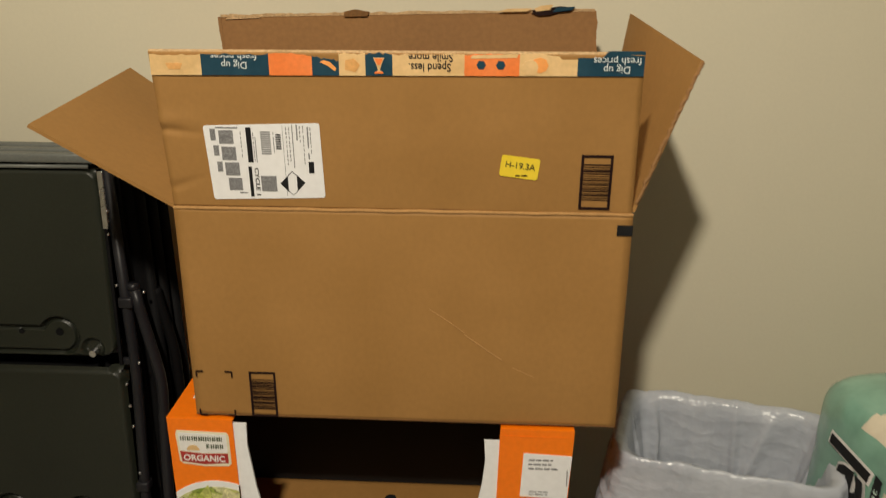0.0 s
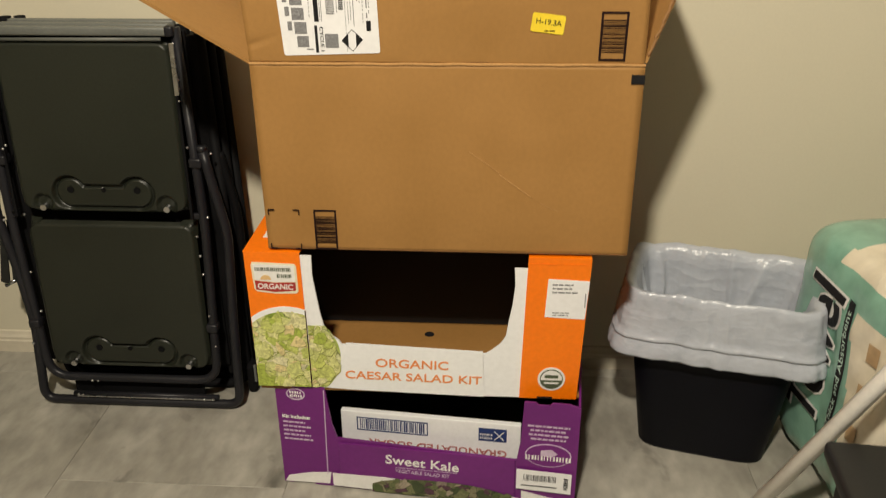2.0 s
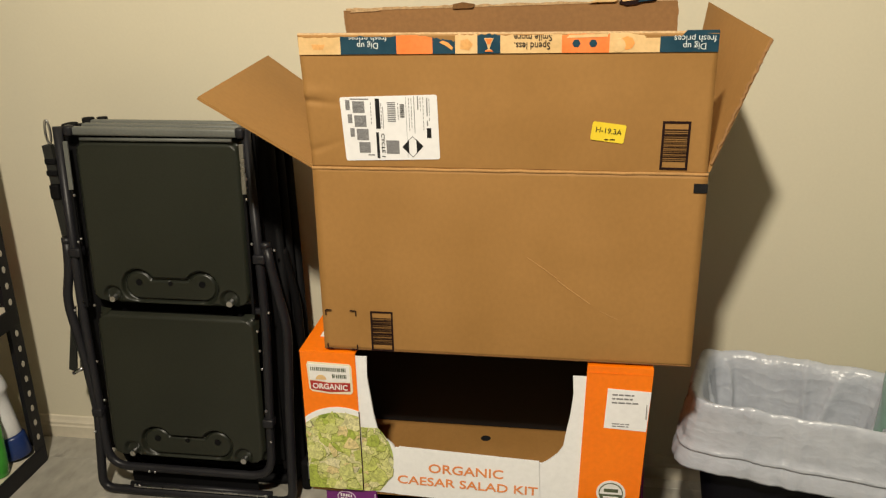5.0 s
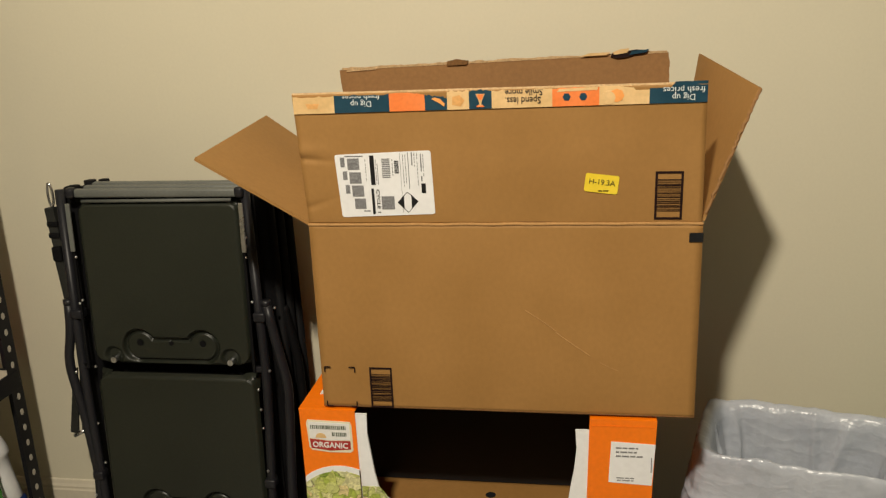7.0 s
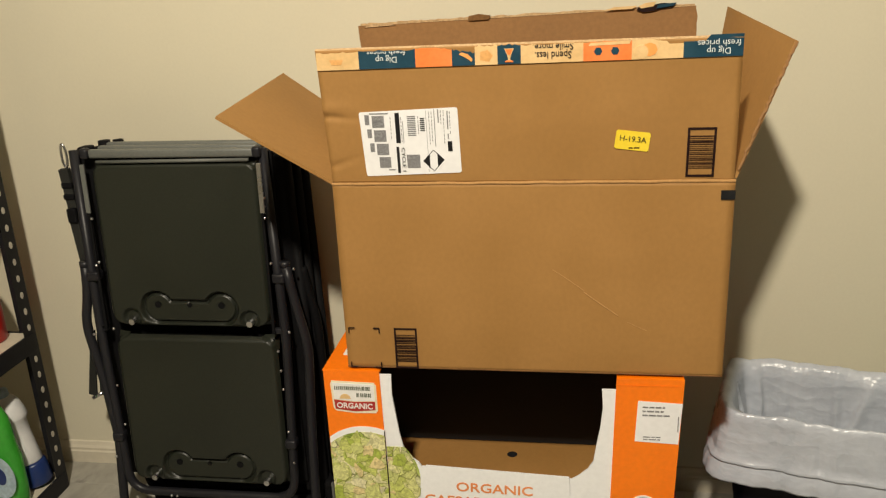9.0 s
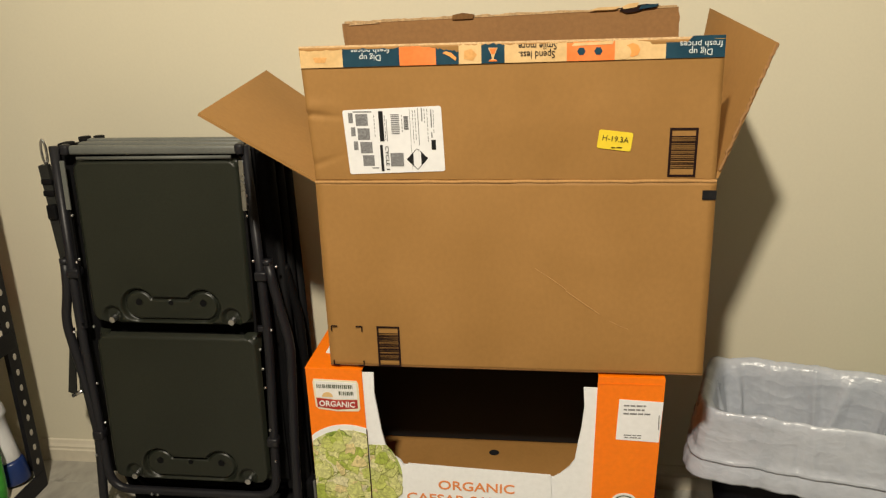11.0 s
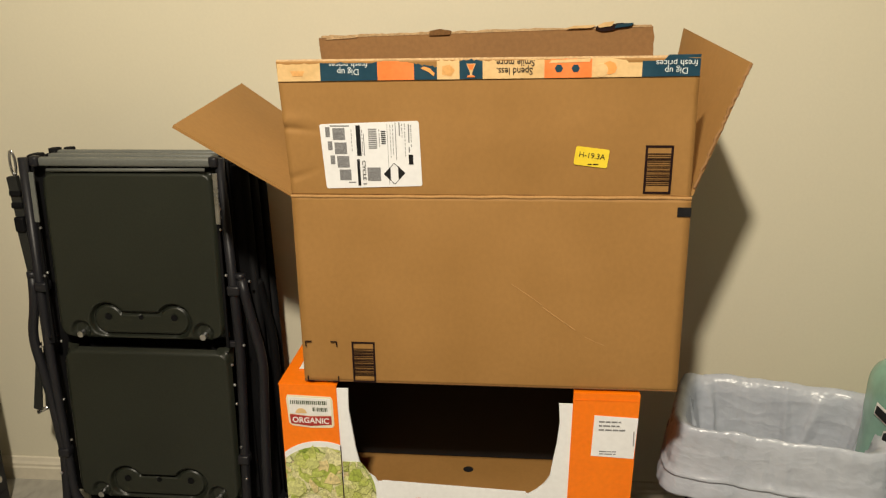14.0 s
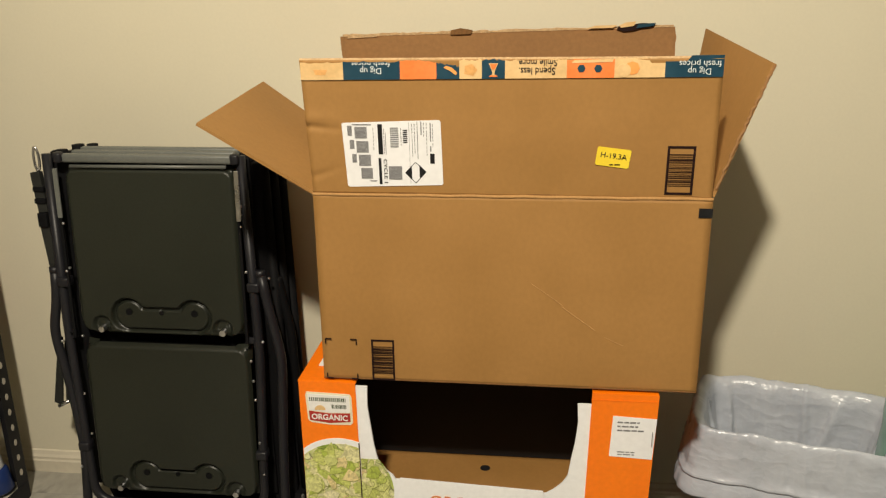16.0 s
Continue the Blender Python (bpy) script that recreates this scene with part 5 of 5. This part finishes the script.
# ---- wrapped paper towels ----
def towel_pack():
    c = thing("towel_pack", "teal plastic-wrapped pack of paper towels standing on the floor", "paper towels", (0.578, 1.362, 0.0), 9.0, False)
    # local: x into the pack from its printed side, -y towards the room
    W, D, Z = 0.36, 0.375, 0.490
    n = 44

    def bulge(y, z):
        """How far the rolls and creases press the film out."""
        return 0.007 * abs(math.sin(math.pi * (y / D) * 2)) + 0.007 * noise.noise((0.3, y * 9, z * 7)) + 0.003 * noise.noise((0.7, y * 30, z * 22))

    bm = bmesh.new()
    bmesh.ops.create_cube(bm, size=1.0)
    bmesh.ops.subdivide_edges(bm, edges=bm.edges[:], cuts=n, use_grid_fill=True)
    power = 7.0

    def softened(p):
        return p * (max(abs(p.x), abs(p.y), abs(p.z)) / (abs(p.x) ** power + abs(p.y) ** power + abs(p.z) ** power) ** (1 / power))

    for v in bm.verts:
        p = softened(Vector((v.co.x * 2, v.co.y * 2, v.co.z * 2)))
        z = (p.z + 1) / 2 * Z
        y, x = (p.y - 1) / 2 * D, (p.x + 1) / 2 * W
        if abs(p.x) > 0.8:
            x -= bulge(y, z) * (1 if p.x < 0 else -1)
        y += 0.006 * math.cos(4 * math.pi * z / Z) * (1 if p.y > 0 else -1)
        v.co = Vector((x, y, max(0.0, z)))
    for f in bm.faces:
        m = f.calc_center_median()
        edge = -0.254 + 0.018 * math.sin(m.z * 13 + 2.6) + 0.10 * max(0, 0.17 - m.z)
        f.material_index = 1 if (m.y < edge and 0.13 < m.z < 0.40) or (m.z > 0.455 and m.y < -0.15) else 0
    body = part("wrap", bm, ["teal", "cream_wrap"], c, "glossy teal printed film", True)

    def lay(bm, lift):
        """Press flat print on to the bulging side."""
        for v in bm.verts:
            p = softened(Vector((-1, 2 * v.co.y / D + 1, 2 * v.co.z / Z - 1)))
            v.co.x = (p.x + 1) / 2 * W - bulge(v.co.y, v.co.z) - 0.002 - lift + v.co.x * 0.2
        return bm

    side = pose(0, 0, 0, 90, 0, -90)

    def stamp(words, size, y, z, col, lift, fit_width, bold=0.0, slant=0):
        """Words that run upwards on the printed side."""
        bm = writing(words, size, pose(0, y, z) @ side @ pose(0, 0, 0, 0, 0, 90 + slant), fit_width, bold=bold)
        part("lettering", lay(bm, lift), col, body)

    stamp("Towel", 0.140, -0.148, 0.268, "white_ink", 0.0015, 0.305, 0.0080, -4)
    stamp("Towel", 0.140, -0.148, 0.268, "black_ink", 0.0035, 0.298, 0.0035, -4)
    bm = None
    for k in range(24):
        z = 0.150 + 0.011 * k
        y = -0.226 - 0.010 * math.sin((z - 0.1) * 12)
        bm = block(-0.0005, 0.0005, y - 0.010, y + 0.010, z, z + 0.0115, bm=bm)
    part("print_band", lay(bm, 0.001), "black_ink", body, "wavy black band")
    words = writing("Thick and Absorbent", 0.019, pose(0, -0.226, 0.279) @ side @ pose(0, 0, 0, 0, 0, 90), 0.235)
    for v in words.verts:
        v.co.y -= 0.010 * math.sin((v.co.z - 0.1) * 12)
    part("lettering", lay(words, 0.0025), "pale_teal", body)
    part("print_patch", lay(block(-0.0005, 0.0005, -0.060, -0.035, 0.070, 0.105), 0.001), "pale_teal", body)
    part("print_patch", lay(block(-0.0005, 0.0005, -0.228, -0.206, 0.085, 0.130), 0.001), "black_ink", body)
    for k in range(3):
        part("print_patch", lay(block(-0.0005, 0.0005, -0.318, -0.292, 0.18 + 0.08 * k, 0.215 + 0.08 * k), 0.001), "tan_print", body, "tan printed mark")
    return c


towel_pack()


# ---- pole and dark bin at the side ----
def mop_pole():
    c = thing("mop_pole", "white painted pole standing slanted on the floor", "mop pole", (0.425, 1.013, 0.0))
    a, d = Vector((0.425, 1.013, 0.012)), Vector((0.106, -0.063, 0.277)).normalized()
    part("shaft", tube([a, a + d * 1.15], 0.0135, 16), "pole", c, "", True)
    part("end_cap", tube([a - d * 0.004, a + d * 0.03], 0.0150, 16), "can", c, "", True)
    return c


mop_pole()


def storage_bin():
    c = thing("storage_bin", "dark grey plastic storage bin with a closed lid", "storage bin", (0.66, 0.72, 0.0), -5.0, False)
    part("body", block(-0.155, 0.155, -0.155, 0.155, 0.0, 0.272, 0.015, 3), "dark_bin", c, "", True)
    part("lid", block(-0.175, 0.175, -0.175, 0.175, 0.272, 0.302, 0.010, 3), "dark_bin", c, "", True)
    return c


storage_bin()


# ---- shelving and what stands on it ----
SX0, SX1, SY0, SY1 = -1.674, -1.216, 0.50, 1.440


def shelving():
    s = thing("shelving", "black steel boltless shelving with pale boards against the side wall", "shelf", ((SX0 + SX1) / 2, (SY0 + SY1) / 2, 0.0))
    for x, sx in ((SX1, -1), (SX0, 1)):
        for y, sy in ((SY1, -1), (SY0, 1)):
            bm = block(min(x, x + sx * 0.038), max(x, x + sx * 0.038), min(y, y - 0.002), max(y, y - 0.002), 0.0, 1.52)
            bm = block(x - 0.001, x + 0.001, min(y, y + sy * 0.038), max(y, y + sy * 0.038), 0.0, 1.52, bm=bm)
            post = part("post", bm, "shelf", s, "black steel angle post with pierced slots")
            for k in range(34):
                z = 0.075 + k * 0.0385
                bm = disc(0, z, 0.0052, 0, 0.0008, 10, 1.5)
                for v in bm.verts:
                    v.co = Vector((x + 0.0012 + v.co.y, y + sy * 0.019 + v.co.x, v.co.z))
                part("slot", bm, "slot", post)
    for z in (0.04, 0.402, 0.80, 1.18):
        part("board", block(SX0 + 0.004, SX1 - 0.004, SY0 + 0.004, SY1 - 0.006, z - 0.010, z), "trim", s, "pale fibreboard shelf")
        for x in (SX0, SX1):
            part("beam", block(x - 0.003, x + 0.003, SY0 + 0.02, SY1 - 0.006, z - 0.040, z + 0.003, 0.001), "shelf", s)
        for y in (SY0 + 0.002, SY1 - 0.006):
            part("beam", block(SX0 + 0.02, SX1 - 0.02, y - 0.002, y + 0.002, z - 0.040, z + 0.003), "shelf", s)
    return s


shelving()


def turned(profile, at, sides=28, squash=1.0, bm=None):
    """A solid turned from rows of (radius, z)."""
    out = bmesh.new()
    rings = [[out.verts.new((at[0] + r * math.cos(a), at[1] + squash * r * math.sin(a), at[2] + z)) for a in (2 * math.pi * k / sides for k in range(sides))] for r, z in profile]
    for p, q in zip(rings, rings[1:]):
        for k in range(sides):
            out.faces.new((p[k], p[(k + 1) % sides], q[(k + 1) % sides], q[k]))
    out.faces.new(rings[0])
    out.faces.new(rings[-1])
    return merge(bm, out)


def cleaner_bottle():
    p = (-1.243, 1.384, 0.0402)
    c = thing("cleaner_bottle", "white cleaner bottle with a navy base leaning on a soap bottle", "bottle", p)
    o = (0, 0, 0)
    lean = pose(p[0] - 0.003, p[1], p[2] + 0.0068) @ pose(0, 0, 0, 0, -11.5, 0)

    def leaning(name, bm, mat, label="", parent=None):
        bmesh.ops.transform(bm, matrix=lean, verts=bm.verts)
        return part(name, bm, mat, parent or c, label, True)

    body = leaning("body", turned([(0.0255, 0.056), (0.0275, 0.059), (0.0265, 0.09), (0.0265, 0.13), (0.028, 0.160), (0.0335, 0.166), (0.0345, 0.172), (0.0335, 0.186), (0.029, 0.205), (0.022, 0.218), (0.0145, 0.224)], o), "white_plastic")
    leaning("base", turned([(0.029, 0.0), (0.032, 0.003), (0.0315, 0.050), (0.0280, 0.056)], o), "blue", "navy base")
    leaning("cap", turned([(0.0145, 0.223), (0.0155, 0.225), (0.0155, 0.238), (0.013, 0.242)], o), "soap_label", "clear grey cap")
    # printed label wrapped on the side that faces the soap
    bm = bmesh.new()
    rows = [[bm.verts.new((0.0275 * math.cos(a), 0.0275 * math.sin(a), z)) for a in (math.radians(170 + 8 * k) for k in range(10))] for z in (0.068, 0.10, 0.13, 0.152)]
    for q, r in zip(rows, rows[1:]):
        for k in range(9):
            bm.faces.new((q[k], q[k + 1], r[k + 1], r[k]))
    leaning("label", bm, "soap_label", "blue and red printed label", body)
    return c


def soap_bottle():
    p = (-1.262, 1.312, 0.0402)
    c = thing("soap_bottle", "green dish soap bottle with a pale blue label on shelf", "bottle", p)
    part("body", turned([(0.034, 0.0), (0.038, 0.004), (0.040, 0.05), (0.040, 0.12), (0.034, 0.155), (0.033, 0.18), (0.030, 0.215), (0.018, 0.243), (0.012, 0.250)], p, squash=0.75), "green", c, "", True)
    part("cap", turned([(0.014, 0.248), (0.0145, 0.250), (0.0135, 0.268), (0.008, 0.276)], p), "white_plastic", c, "", True)
    bm = disc(p[0] + 0.006, p[2] + 0.085, 0.036, p[1] - 0.0315, 0.001, 30, 1.45)
    lab = part("label", bm, "soap_label", c, "pale blue oval label")
    part("label_print", disc(p[0] + 0.008, p[2] + 0.088, 0.013, p[1] - 0.0325, 0.0008, 20, 1.6), "blue", lab)
    return c


def red_can():
    p = (-1.308, 1.385, 0.4022)
    c = thing("red_canister", "red plastic canister standing on the upper shelf board", "canister", p)
    part("body", turned([(0.050, 0.0), (0.053, 0.004), (0.053, 0.075), (0.048, 0.098), (0.040, 0.135), (0.030, 0.165), (0.022, 0.18)], p), "red", c, "", True)
    part("cap", turned([(0.022, 0.179), (0.0225, 0.181), (0.0225, 0.205), (0.018, 0.209)], p), "white_plastic", c, "", True)
    return c


cleaner_bottle()
soap_bottle()
red_can()


# ---- floor of planks ----
def floor():
    f = structure("floor", block(X0 - 0.1, X1 + 0.1, Y0 - 0.1, Y1 + 0.1, -0.08, -0.004), "joint", "grey wood-look vinyl plank floor", "floor")
    wide, long, gap = 0.457, 0.914, 0.0006
    meshes = {}
    rng = random.Random(11)
    start = -0.865 - wide * 2
    for i in range(16):
        x0, x1 = max(X0, start + i * wide), min(X1, start + (i + 1) * wide)
        if x1 - x0 < 0.01:
            continue
        y = Y0 - rng.uniform(0.1, 1.1)
        while y < Y1:
            a, b = max(y, Y0), min(y + long, Y1)
            y += long
            if b - a < 0.02:
                continue
            key = (round(x1 - x0, 4), round(b - a, 4))
            if key not in meshes:
                bm = block(gap / 2, x1 - x0 - gap / 2, gap / 2, b - a - gap / 2, -0.004, 0.0)
                top = [e for e in bm.edges if all(v.co.z > -0.001 for v in e.verts)]
                bmesh.ops.bevel(bm, geom=top, offset=0.0008, segments=1, affect="EDGES")
                bmesh.ops.recalc_face_normals(bm, faces=bm.faces)
                me = bpy.data.meshes.new("plank")
                bm.to_mesh(me)
                bm.free()
                me.materials.append(M["plank"])
                meshes[key] = me
            ob = new("plank", meshes[key])
            ob.parent = f
            ob.location = (x0, a, 0)


floor()
